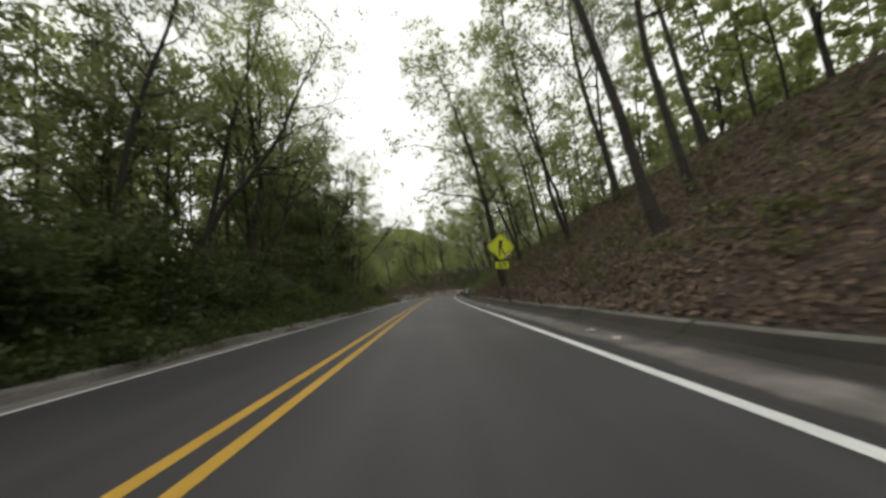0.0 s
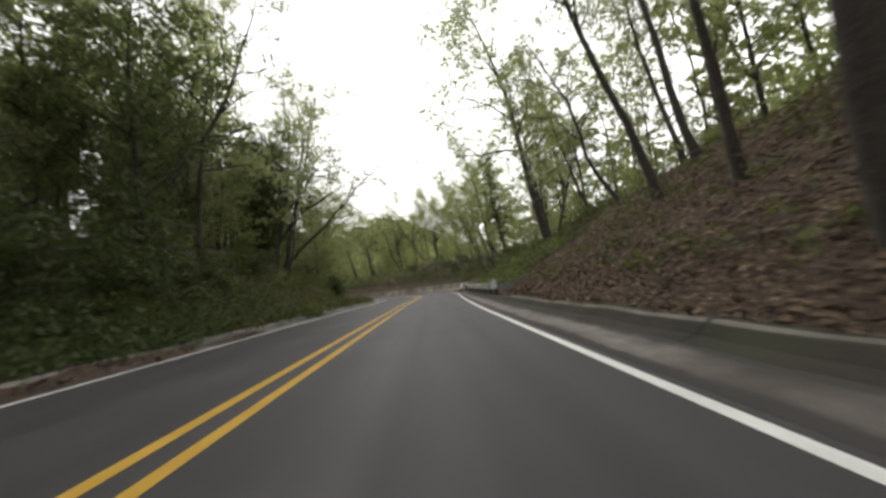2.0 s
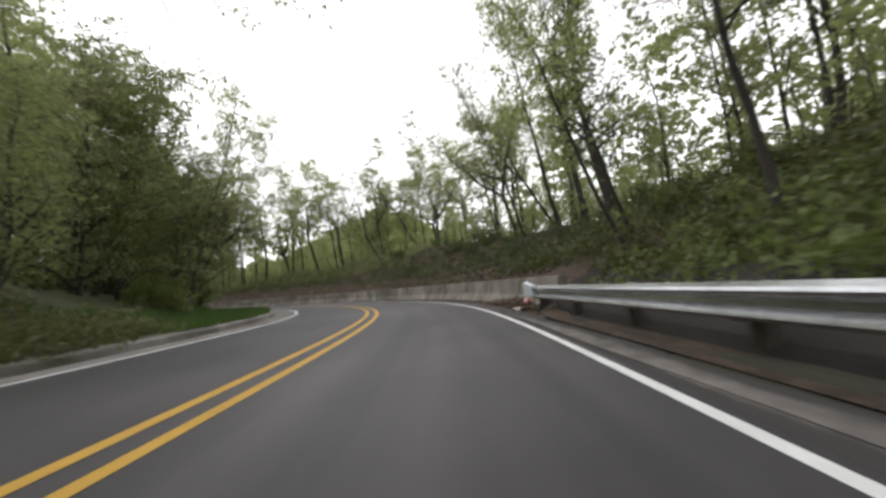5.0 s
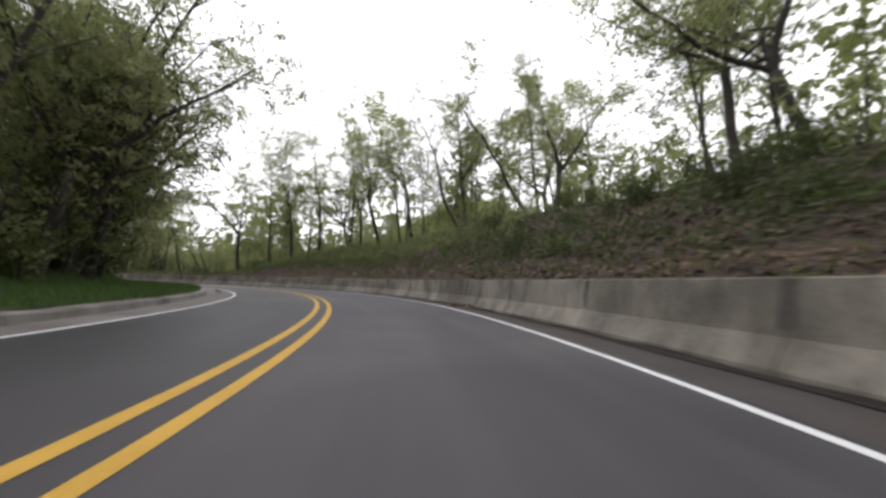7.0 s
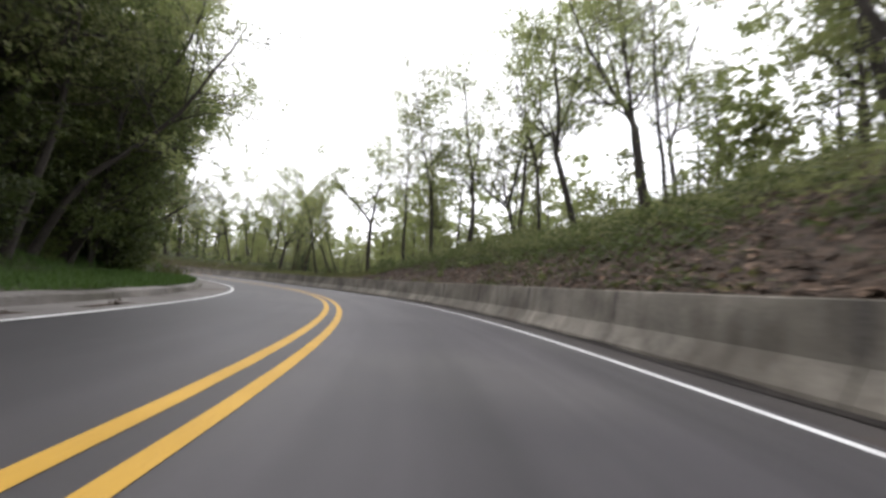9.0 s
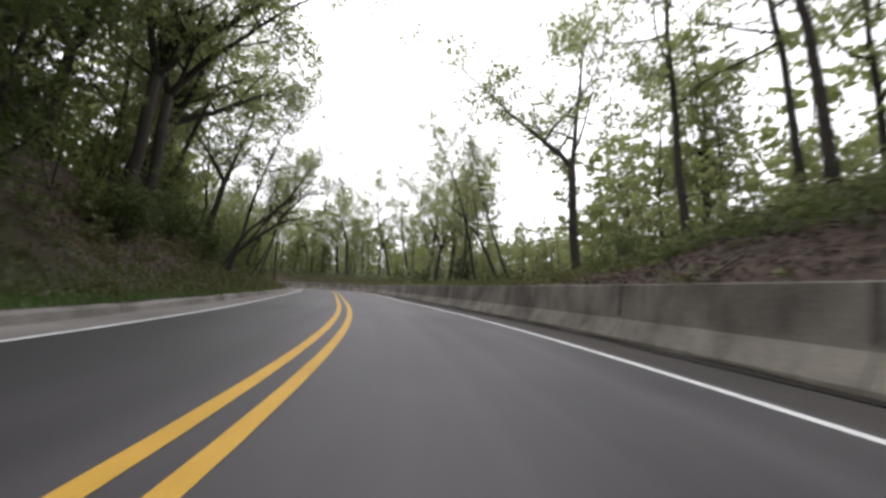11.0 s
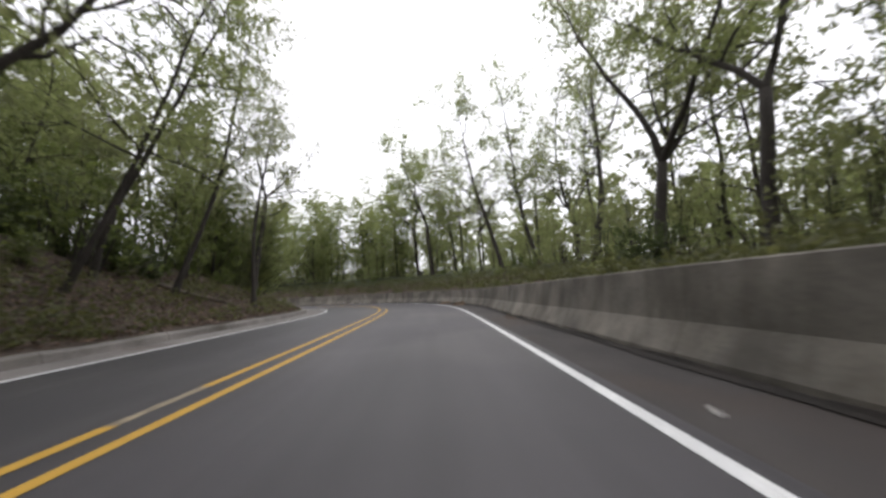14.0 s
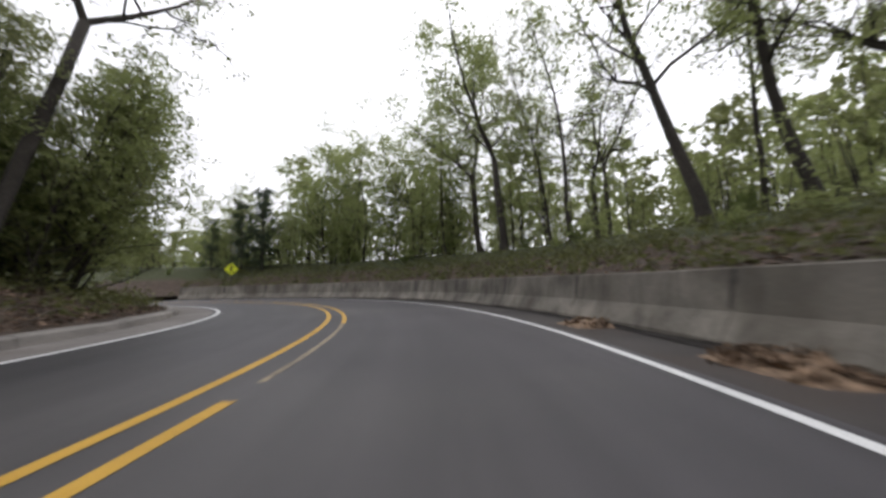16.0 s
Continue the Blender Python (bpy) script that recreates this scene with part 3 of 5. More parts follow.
def build_ground():
    verts, faces, grow = [], [], []

    def strip(offs):
        base = len(verts)
        rows = np.arange(S_A, S_B - 14 + 0.1, 0.8)
        for s in rows:
            o = np.array([f(s) for f in offs])
            z = height(s, o)
            verts.extend(at(s, a, b) for a, b in zip(o, z))
            grow.extend(growth_at(s, o))
        k = len(offs)
        for i in range(len(rows) - 1):
            for j in range(k - 1):
                a = base + i * k + j
                faces.append((a, a + 1, a + 1 + k, a + k))

    inner = lambda s: float(wall_off(s)) + 0.47 if s > WALL_FROM - 0.5 else (KERB_OFF + 0.2 if s < 33.5 else 4.2)
    strip([inner] + [lambda s, d=d: inner(s) + (17.0 - inner(s)) * d for d in (0.045, 0.10, 0.16, 0.23, 0.30, 0.37, 0.44, 0.51, 0.58, 0.65, 0.72, 0.80, 0.90, 1.0)])
    strip([lambda s, d=d: -d for d in (12.0, 11.0, 10.0, 9.2, 8.4, 7.7, 7.0, 6.3, 5.7, 5.2, 4.8)])
    # the wide sheet, coarser outwards
    def axis(lo, hi, step, far):
        a = list(np.arange(lo, hi, step))
        g = step
        while a[-1] < far:
            g *= 1.35
            a.append(a[-1] + g)
        g = step
        while a[0] > -far:
            g *= 1.35
            a.insert(0, a[0] - g)
        return np.array(a)

    gx, gy = axis(-150, 60, 2.5, 2500), axis(-50, 160, 2.5, 2500)
    X, Y = np.meshgrid(gx, gy)
    s, off = road_coords(X.ravel(), Y.ravel())
    near = np.abs(off)
    z = height(s, np.where(off > 0, np.maximum(off, 6.0), np.minimum(off, -6.0)))
    z = np.where(near < np.where(off > 0, 17.5, 13.5), np.minimum(z - 0.55, 10), z)
    z = np.where(near < 7.5, -0.6, z)
    z = z + hill(X.ravel(), Y.ravel())
    z = z + np.clip((near - 35) / 90, 0, 1) * 7 + np.clip((near - 150) / 500, 0, 1) * 30
    base = len(verts)
    verts.extend(zip(X.ravel(), Y.ravel(), z))
    grow.extend(growth_at(s, off) * 0.7 + 0.2)
    k = len(gx)
    for i in range(len(gy) - 1):
        for j in range(k - 1):
            a = base + i * k + j
            faces.append((a, a + 1, a + 1 + k, a + k))
    me = mesh_from("ground", verts, faces, GROUND, True)
    at_ = me.attributes.new("growth", "FLOAT", "POINT")
    at_.data.foreach_set("value", np.array(grow, np.float32))
    return tagged(new("ground", me), "wooded banks covered with brown leaf litter and low green growth", "ground", kind="structure")


build_ground()


# ---- plants ----
def tube(verts, faces, pts, radii, sides):
    base = len(verts)
    pts = [Vector(p) for p in pts]
    ref = Vector((0.3, 0.9, 0.2)).normalized()
    for i, p in enumerate(pts):
        d = (pts[min(i + 1, len(pts) - 1)] - pts[max(i - 1, 0)]).normalized()
        u = d.cross(ref).normalized()
        v = d.cross(u)
        for k in range(sides):
            a = 2 * math.pi * k / sides
            verts.append(p + (u * math.cos(a) + v * math.sin(a)) * radii[i])
    for i in range(len(pts) - 1):
        for k in range(sides):
            a, b = base + i * sides + k, base + i * sides + (k + 1) % sides
            faces.append((a, b, b + sides, a + sides))
    faces.append(tuple(base + (len(pts) - 1) * sides + k for k in range(sides)))


def leaves(rng, centres, spread, size, count, spray=10, tight=0.16):
    """Small leaf blades in loose sprays round the twigs."""
    groups = max(1, count // spray)
    g = centres[rng.integers(0, len(centres), groups)] + np.clip(rng.normal(0, 1, (groups, 3)), -1.35, 1.35) * np.array([spread, spread, spread * 0.75])
    c = np.repeat(g, spray, 0) + np.clip(rng.normal(0, 1, (groups * spray, 3)), -1.8, 1.8) * np.array([tight, tight, tight * 0.6])
    count = len(c)
    a = rng.normal(0, 1, (count, 3))
    a /= np.linalg.norm(a, axis=1)[:, None]
    b = np.cross(a, rng.normal(0, 1, (count, 3)))
    b /= np.linalg.norm(b, axis=1)[:, None]
    L = (size * rng.uniform(0.6, 1.35, count))[:, None]
    v = np.stack([c - a * L * 0.45 - b * L * 0.30, c - a * L * 0.45 + b * L * 0.34, c + a * L * 0.62], 1)
    return v.reshape(-1, 3), np.arange(count * 3).reshape(-1, 3)


TALLNESS = {}


def make_tree(seed, tall, girth, crown_from, reach, count, size, leaf, wander=0.25, limbs=11, spread=0.42, twig_up=0.6, twigs=4, fork=None, forks=2, splay=24, fine=2, label="", trunk_label=""):
    """A tree with one stem or, above fork, several leaders; limbs, twigs, and sprays of small leaves at their ends."""
    rng = np.random.default_rng(seed)
    verts, faces, tips = [], [], []

    def stem(p, d, length, r0, r1, n, bend):
        pts, q, d = [Vector(p)], Vector(p), Vector(d).normalized()
        for i in range(n):
            d = (d + Vector((*rng.normal(0, bend, 2), 0.05))).normalized()
            q = q + d * length / n
            pts.append(q.copy())
        rad = [r0 + (r1 - r0) * (i / n) ** 0.85 for i in range(n + 1)]
        return pts, rad

    leaders = []
    foot = Vector((0, 0, -0.5))
    first = Vector((*rng.normal(0, wander * 0.12, 2), 1))
    if fork is None:
        pts, rad = stem(foot, first, tall + 0.5, girth, 0.02, 10, wander * 0.22)
        rad[0] *= 1.4
        tube(verts, faces, pts, rad, 8 if fine else 4)
        leaders.append((pts, rad, 0.0, 1.0))
    else:
        pts, rad = stem(foot, first, tall * fork + 0.5, girth, girth * 0.82, 4, wander * 0.16)
        rad[0] *= 1.4
        tube(verts, faces, pts, rad, 8)
        turn0 = rng.uniform(0, 6.28)
        for k in range(forks):
            a = turn0 + 2 * math.pi * k / forks + rng.normal(0, 0.25)
            w = math.tan(radians(splay * rng.uniform(0.7, 1.25)))
            lp, lr = stem(pts[-1], (math.cos(a) * w, math.sin(a) * w, 1), tall * (1 - fork) * rng.uniform(0.85, 1.05), girth * 0.62, 0.018, 8, wander * 0.30)
            tube(verts, faces, lp, lr, 6)
            leaders.append((lp, lr, fork, 1.0))

    def limb(p, d, length, r, depth):
        pts, q = [p], Vector(p)
        m = (5, 3, 2)[depth]
        for i in range(m):
            d = (d + Vector(rng.normal(0, 0.19, 3)) + Vector((0, 0, 0.07 * twig_up))).normalized()
            q = q + d * length / m
            pts.append(q.copy())
        tube(verts, faces, pts, [r * (1 - 0.82 * i / m) + 0.004 for i in range(m + 1)], 4 if depth == 0 and fine else 3)
        if depth < fine:
            for k in range(twigs if depth == 0 else 2):
                i = int(rng.integers(1, m + 1))
                e = (d + Vector(rng.normal(0, 0.72, 3))).normalized()
                limb(pts[i], e, length * rng.uniform(0.34, 0.6), r * 0.45, depth + 1)
        tips.extend(pts[2:] if depth == 0 else pts[1:])

    for k in range(limbs):
        pts, rad, lo, hi = leaders[k % len(leaders)]
        h = crown_from + (0.97 - crown_from) * (k + rng.uniform(0, 1)) / limbs
        q = min(max((h - lo) / (hi - lo), 0.06), 0.96) * (len(pts) - 1)
        i = min(int(q), len(pts) - 2)
        p, r = pts[i].lerp(pts[i + 1], q - i), rad[i] + (rad[i + 1] - rad[i]) * (q - i)
        a = k * 2.4 + rng.normal(0, 0.4)
        up = rng.uniform(0.35, 1.15) * (1.3 if h > 0.7 else 1.0)
        d = Vector((math.cos(a), math.sin(a), up)).normalized()
        ln = reach * rng.uniform(0.6, 1.15) * (1.05 - 0.55 * (h - crown_from) / (1 - crown_from))
        limb(p, d, ln, r * 0.55, 0)
    tips += [pts[-1] for pts, *_ in leaders]
    mid = leaders[0][0][6] if fork is None else leaders[0][0][0]
    sx, sy = mid.x / mid.z, mid.y / mid.z
    verts = [(v[0] - sx * v[2], v[1] - sy * v[2], v[2]) for v in verts]
    tips = [Vector((p.x - sx * p.z, p.y - sy * p.z, p.z)) for p in tips]
    tree = new("tree")
    tagged(tree, label, "tree", "roadside trees")
    child("trunk", mesh_from("trunk", verts, faces, BARK, True), tree, trunk_label or "dark bark trunk with bare limbs")
    if count:
        v, f = leaves(rng, np.array([tuple(t) for t in tips]), spread, size, count)
        child("crown", mesh_from("crown", v, f, leaf), tree, "loose crown of small leaves with gaps")
    TALLNESS[tree.name] = tall
    return tree


def make_bush(seed, wide, tall, count, size, leaf, label):
    rng = np.random.default_rng(seed)
    verts, faces, tips = [], [], []
    for k in range(9):
        a, lean = rng.uniform(0, 6.28), rng.uniform(0.15, 0.95)
        pts = [Vector((0, 0, -0.2))]
        for i in range(1, 5):
            t = i / 4
            pts.append(Vector((math.cos(a) * lean * wide * 0.5 * t + rng.normal(0, 0.08), math.sin(a) * lean * wide * 0.5 * t + rng.normal(0, 0.08), tall * t * (1.05 - 0.45 * lean) * rng.uniform(0.85, 1.1))))
        tube(verts, faces, pts, [0.025, 0.02, 0.015, 0.01, 0.006], 4)
        tips += pts[1:]
    bush = new("bush")
    tagged(bush, label, "bush", "roadside bushes")
    child("stem", mesh_from("stems", verts, faces, BARK, True), bush)
    v, f = leaves(rng, np.array([tuple(t) for t in tips]), 0.30 * wide / 2, size, count)
    v[:, 2] = np.abs(v[:, 2] + 0.05)
    child("foliage", mesh_from("foliage", v, f, leaf), bush)
    return bush


TALL = [make_tree(11, 17.0, 0.15, 0.34, 3.3, 4900, 0.145, LEAF_OLIVE, spread=0.42, limbs=15, twigs=3, label="tall slender dark-trunked tree with sparse spring leaves"),
        make_tree(12, 18.0, 0.18, 0.38, 3.8, 5200, 0.15, LEAF_SPRING, spread=0.44, limbs=16, twigs=3, label="tall leaning tree with thin high leafy crown"),
        make_tree(13, 15.0, 0.11, 0.30, 2.9, 4200, 0.145, LEAF_SPRING, wander=0.4, spread=0.40, limbs=14, twigs=3, label="thin bent woodland tree with scattered leaves")]
OAK = [make_tree(21, 13.0, 0.19, 0.34, 3.9, 5800, 0.155, LEAF_SPRING, wander=0.4, spread=0.42, limbs=16, twigs=3, fork=0.36, splay=22, label="broad spring-green tree forking into two dark leaders"),
       make_tree(22, 14.0, 0.24, 0.30, 4.2, 6000, 0.155, LEAF_OLIVE, wander=0.45, spread=0.42, limbs=18, twigs=3, fork=0.30, forks=3, splay=30, label="large crooked tree with heavy forking limbs and light leaves"),
       make_tree(23, 14.5, 0.21, 0.30, 4.6, 5600, 0.15, LEAF_SPRING, wander=0.35, spread=0.42, limbs=16, twigs=3, label="big dark-trunked tree with spreading limbs and pale leaves")]
YOUNG = [make_tree(31, 8.0, 0.055, 0.08, 2.4, 2900, 0.16, LEAF_SPRING, spread=0.42, limbs=14, twigs=3, fine=1, label="young tree dense with fresh yellow-green leaves"),
         make_tree(32, 9.5, 0.07, 0.12, 2.6, 2900, 0.16, LEAF_OLIVE, spread=0.42, limbs=14, twigs=3, fine=1, label="young slim tree with fresh green leaves")]
BARE = [make_tree(41, 12.0, 0.14, 0.34, 4.0, 1000, 0.12, LEAF_OLIVE, wander=0.7, limbs=13, twigs=5, spread=0.28, label="leaning nearly bare tree with dark forked limbs"),
        make_tree(42, 10.0, 0.11, 0.28, 3.4, 1500, 0.12, LEAF_OLIVE, wander=0.5, limbs=13, twigs=5, spread=0.28, fork=0.38, label="small crooked tree with few leaves and fine twigs")]
SHADE = [make_tree(51, 12.0, 0.14, 0.06, 4.2, 6400, 0.165, LEAF_BUSH, spread=0.5, limbs=18, twigs=3, fine=1, label="dense green tree leafy down to the ground"),
         make_tree(52, 10.0, 0.11, 0.05, 3.7, 5800, 0.16, LEAF_OLIVE, spread=0.5, limbs=18, twigs=3, fine=1, label="thick olive-green tree hanging over the roadside")]
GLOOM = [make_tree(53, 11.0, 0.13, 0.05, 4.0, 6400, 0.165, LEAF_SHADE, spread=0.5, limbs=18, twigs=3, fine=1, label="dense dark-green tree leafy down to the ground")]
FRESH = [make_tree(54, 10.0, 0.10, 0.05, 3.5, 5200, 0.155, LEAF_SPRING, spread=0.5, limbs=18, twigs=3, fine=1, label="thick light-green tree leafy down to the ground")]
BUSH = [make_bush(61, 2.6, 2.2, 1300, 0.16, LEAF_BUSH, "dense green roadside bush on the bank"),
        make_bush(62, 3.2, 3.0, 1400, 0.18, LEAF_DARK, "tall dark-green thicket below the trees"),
        make_bush(63, 2.0, 1.4, 1100, 0.135, LEAF_SPRING, "low yellow-green shrub on the bank")]
# plainer kinds for the woods behind the first row
WOOD = [make_tree(91, 14.0, 0.14, 0.20, 3.5, 2000, 0.24, LEAF_SPRING, spread=0.55, limbs=13, twigs=2, fine=1, label="woods"),
        make_tree(92, 13.0, 0.12, 0.14, 3.5, 2000, 0.24, LEAF_OLIVE, spread=0.55, limbs=13, twigs=2, fine=1, label="woodland tree leafy from low down with olive leaves"),
        make_tree(93, 15.0, 0.15, 0.28, 3.3, 2300, 0.21, LEAF_SPRING, wander=0.4, spread=0.52, limbs=12, twigs=2, fine=1, label="slim woodland tree with a pale loose crown")]
# sparser kinds for the deep woods, all joined into one
DEEP = [make_tree(81, 14.0, 0.10, 0.20, 3.6, 1200, 0.385, LEAF_SPRING, spread=0.6, limbs=8, twigs=1, fine=0, label="deep woods"),
        make_tree(82, 12.0, 0.09, 0.12, 3.4, 1200, 0.385, LEAF_OLIVE, spread=0.6, limbs=8, twigs=1, fine=0, label="deep woods"),
        make_tree(83, 7.0, 0.05, 0.04, 2.8, 1150, 0.33, LEAF_SPRING, spread=0.6, limbs=7, twigs=1, fine=0, label="deep woods"),
        make_tree(84, 5.0, 0.05, 0.03, 2.6, 1000, 0.31, LEAF_OLIVE, spread=0.6, limbs=7, twigs=1, fine=0, label="deep woods")]
DEEP_TALL = (14.0, 12.0, 7.0, 5.0, 14.0, 13.0, 15.0)
CONIFER = make_tree(71, 9.5, 0.13, 0.08, 2.0, 6500, 0.14, LEAF_PINE, wander=0.1, limbs=26, spread=0.3, twig_up=-0.4, twigs=3, fine=1, label="dark evergreen tree among the leafless trunks")
IVY = make_tree(75, 12.0, 0.26, 0.20, 1.5, 5200, 0.15, LEAF_DARK, wander=0.25, limbs=26, spread=0.38, twigs=3, fine=1, label="leaning trunk thickly wrapped in dark ivy")
FORKED = make_tree(73, 13.0, 0.17, 0.56, 4.2, 2600, 0.13, LEAF_OLIVE, wander=0.25, limbs=12, twigs=5, twig_up=1.0, spread=0.34, fork=0.57, splay=30, label="dark forked tree with a thin spreading crown")
SNAG = make_tree(72, 8.5, 0.10, 0.97, 1.5, 0, 0.1, LEAF_OLIVE, wander=0.2, limbs=2, twig_up=1.2, fork=0.42, splay=16, fine=1, label="broken leaning tree with two long bare branches")
ORIGINALS = [CONIFER, IVY, SNAG, FORKED] + TALL + OAK + YOUNG + BARE + SHADE + GLOOM + FRESH + BUSH
used = set()


def plant(kind, s, off, scale=1.0, toward=0.0, along=0.0, spin=None, rng=random):
    """Puts a plant on the bank at (s, off); toward: degrees it leans to the right of the road, along: degrees it leans ahead."""
    x, y, _ = at(s, off)
    z = float(height(s, off)) - 0.05
    spin = rng.uniform(0, 360) if spin is None else spin
    m = Matrix.Translation((x, y, z)) @ Matrix.Rotation(heading(s), 4, "Z") @ Matrix.Rotation(radians(toward), 4, "Y") @ Matrix.Rotation(radians(-along), 4, "X") @ Matrix.Rotation(radians(spin), 4, "Z") @ Matrix.Scale(scale, 4)
    if kind.name not in used:
        used.add(kind.name)
        kind.matrix_basis = m
        return kind
    return copy_thing(kind, m)


def clear_of_road(s, off, keep=6.0):
    x, y, _ = at(s, off)
    return abs(road_coords(x, y)[1][0]) > min(keep, abs(off)) - 0.3


deep_spots = []
CAP_S = np.arange(55, 191, 5)
CAP_10 = [17.5, 20, 16, 12, 12.5, 11.5, 11.5, 9, 6, 15, 16, 16, 12, 4, 4, 4, 13.5, 14.5, 15, 15, 16, 16, 10, 11, 11, 3.5, 4.5, 6]
CAP_15 = [30, 30, 26, 26, 18, 15.5, 12, 8, 5, 17, 17, 19.5, 20, 16, 4.5, 8, 5, 14, 12, 6.5, 5.5, 6, 11, 12.5, 13, 9, 3.5, 5]
CAP_20 = [30, 30, 30, 30, 30, 20, 16.5, 13, 9.5, 8, 20, 21, 24.5, 24.5, 20, 5.5, 11, 6, 14, 11, 7.5, 6.5, 8, 13, 15.5, 12.5, 4, 5]
CAP_28 = [30, 30, 30, 30, 30, 24, 23, 19, 9, 9, 18, 26, 26, 29, 30, 28, 7, 8, 8, 10, 10, 10, 12, 15, 17, 16, 5, 6.5]
CAP_38 = [30, 30, 30, 30, 30, 30, 20, 26, 21, 15, 13, 30, 30, 30, 30, 30, 30, 9, 8, 11, 12, 12, 13, 18, 20, 20, 13, 7]


def tallest(s, off):
    """How high the woods grow: lower round the outside of the bends than along the straights."""
    if off < 0:
        return 4.0 if 150 < s < 168 and off > -9.6 else float(np.interp(s, [128, 140, 146, 150], [17, 15, 8, 7.5])) if 128 < s < 150 else 30.0
    return float(np.interp(off, (10, 15, 20, 28, 38), [np.interp(s, CAP_S, row) for row in (CAP_10, CAP_15, CAP_20, CAP_28, CAP_38)]))


WOODS = (4, 5, 6)


def scatter(seed, kinds, s0, s1, o0, o1, gap, size=(0.8, 1.2), lean=(-4, 4), deep=False):
    rng = random.Random(seed)
    area = abs(s1 - s0) * abs(o1 - o0)
    for _ in range(int(area / gap ** 2)):
        s, off = rng.uniform(s0, s1), rng.uniform(o0, o1)
        if not clear_of_road(s, off, 14.0 if deep else 8.0 if kinds is WOODS else 6.0):
            continue
        top, big = tallest(s, off), rng.uniform(*size)
        if deep or kinds is WOODS:
            which = rng.randrange(4) if kinds is None else rng.choice(kinds)
            deep_spots.append((which, s, off, min(big, 1.02 * top / DEEP_TALL[which]), rng.uniform(0, 6.28)))
            continue
        kind = rng.choice(kinds)
        most = top / TALLNESS.get(kind.name, 2.5)
        if most > 0.3 * big:
            plant(kind, s, off, min(big, most), rng.uniform(*lean), rng.uniform(-4, 4), rng=rng)


def tree(kind, s, off, tall, toward=0, along=2, spin=0):
    return plant(kind, s, off, tall / TALLNESS[kind.name], toward, along, spin)


# single trees: the cut bank of the first straight
tree(TALL[1], 8.1, 7.0, 17.0, -9, 3, 318)
tree(TALL[0], 8.5, 8.3, 15.0, 0, 3, 40)
tree(TALL[1], 12.2, 12.1, 16.0, -3, 4, 100)
tree(TALL[1], 16.2, 10.6, 17.0, -3, 4, 210)
tree(TALL[0], 17.0, 11.2, 15.0, 2, 3, 20)
tree(TALL[2], 17.2, 8.4, 16.0, -8, 1, 353)
tree(TALL[2], 18.6, 9.0, 14.0, -11, 4, 120)
tree(OAK[2], 21.3, 5.7, 16.0, -7, 0, 60)
tree(TALL[0], 25.0, 7.9, 15.0, -9, 0, 150)
tree(TALL[1], 28.4, 8.5, 15.5, -12, 5, 260)
tree(TALL[1], 29.8, 11.1, 17.0, -7, 4, 30)
tree(TALL[0], 32.2, 12.4, 16.0, -8, 1, 300)
tree(BARE[0], 36.2, 11.8, 12.0, -14, 8, 90)
tree(TALL[2], 38.6, 8.8, 11.0, -6, 3, 200)
tree(TALL[2], 41.1, 12.6, 13.0, -13, 6, 293)
tree(OAK[2], 42.3, 9.8, 19.0, -7, 4, 15)
tree(BARE[1], 43.4, 10.9, 9.0, 18, 4, 120)
tree(TALL[2], 48.1, 11.0, 14.0, 5, 1, 80)
tree(TALL[2], 50.5, 7.2, 10.5, -5, 2, 200)
tree(TALL[2], 54.3, 7.2, 9.5, -18, 3, 260)
tree(TALL[2], 55.6, 8.2, 10.0, -14, 3, 20)
# outside of the long bend
tree(IVY, 60.4, 12.0, 13.5, -7, 4, 10)
tree(OAK[2], 63.9, 14.0, 15.0, -4, 2, 200)
tree(TALL[1], 65.3, 13.5, 19.0, -10, 2, 93)
tree(BARE[1], 66.2, 14.4, 12.0, -34, 4, 45)
tree(TALL[0], 66.8, 11.9, 15.0, -19, 2, 143)
tree(OAK[1], 71.4, 16.1, 14.0, -12, 8, 36)
tree(OAK[0], 73.0, 15.8, 15.0, 2, 7, 71)
tree(TALL[2], 74.4, 17.2, 14.0, -8, 5, 310)
tree(OAK[1], 83.0, 18.5, 14.0, 4, 5, 300)
tree(TALL[0], 82.5, 15.7, 15.0, -3, 5, 67)
tree(BARE[0], 82.2, 14.4, 12.5, -30, 10, 20)
tree(OAK[1], 88.5, 28.5, 18.0, -10, 6, 15)
tree(TALL[2], 86.5, 24.5, 17.0, -6, 4, 140)
tree(OAK[0], 87.0, 33.0, 19.0, 0, 4, 100)
tree(OAK[2], 80.0, 31.4, 18.0, 0, 4, 200)
tree(TALL[1], 77.0, 25.7, 18.0, -8, 3, 270)
tree(BARE[0], 86.9, 12.8, 13.0, -19, 8, 107)
tree(OAK[0], 88.5, 15.5, 12.5, -6, 6, 310)
tree(BARE[1], 92.7, 12.0, 13.0, -7, 5, 84)
tree(TALL[2], 92.0, 12.0, 12.5, -3, 3, 190)
tree(OAK[0], 95.4, 16.6, 15.5, -4, 6, 135)
tree(BARE[1], 94.9, 17.8, 14.0, -3, 3, 250)
tree(OAK[0], 97.6, 14.7, 13.0, -17, 7, 347)
tree(TALL[1], 101.2, 14.4, 20.0, 0, 2, 353)
tree(OAK[2], 104.6, 13.2, 14.0, -3, 3, 70)
tree(BARE[1], 99.3, 13.6, 13.0, -2, 4, 200)
tree(OAK[1], 103.3, 16.8, 13.0, -8, 9, 152)
tree(TALL[0], 106.2, 10.9, 18.5, -9, 3, 184)
tree(TALL[2], 107.2, 11.6, 15.5, -4, 2, 30)
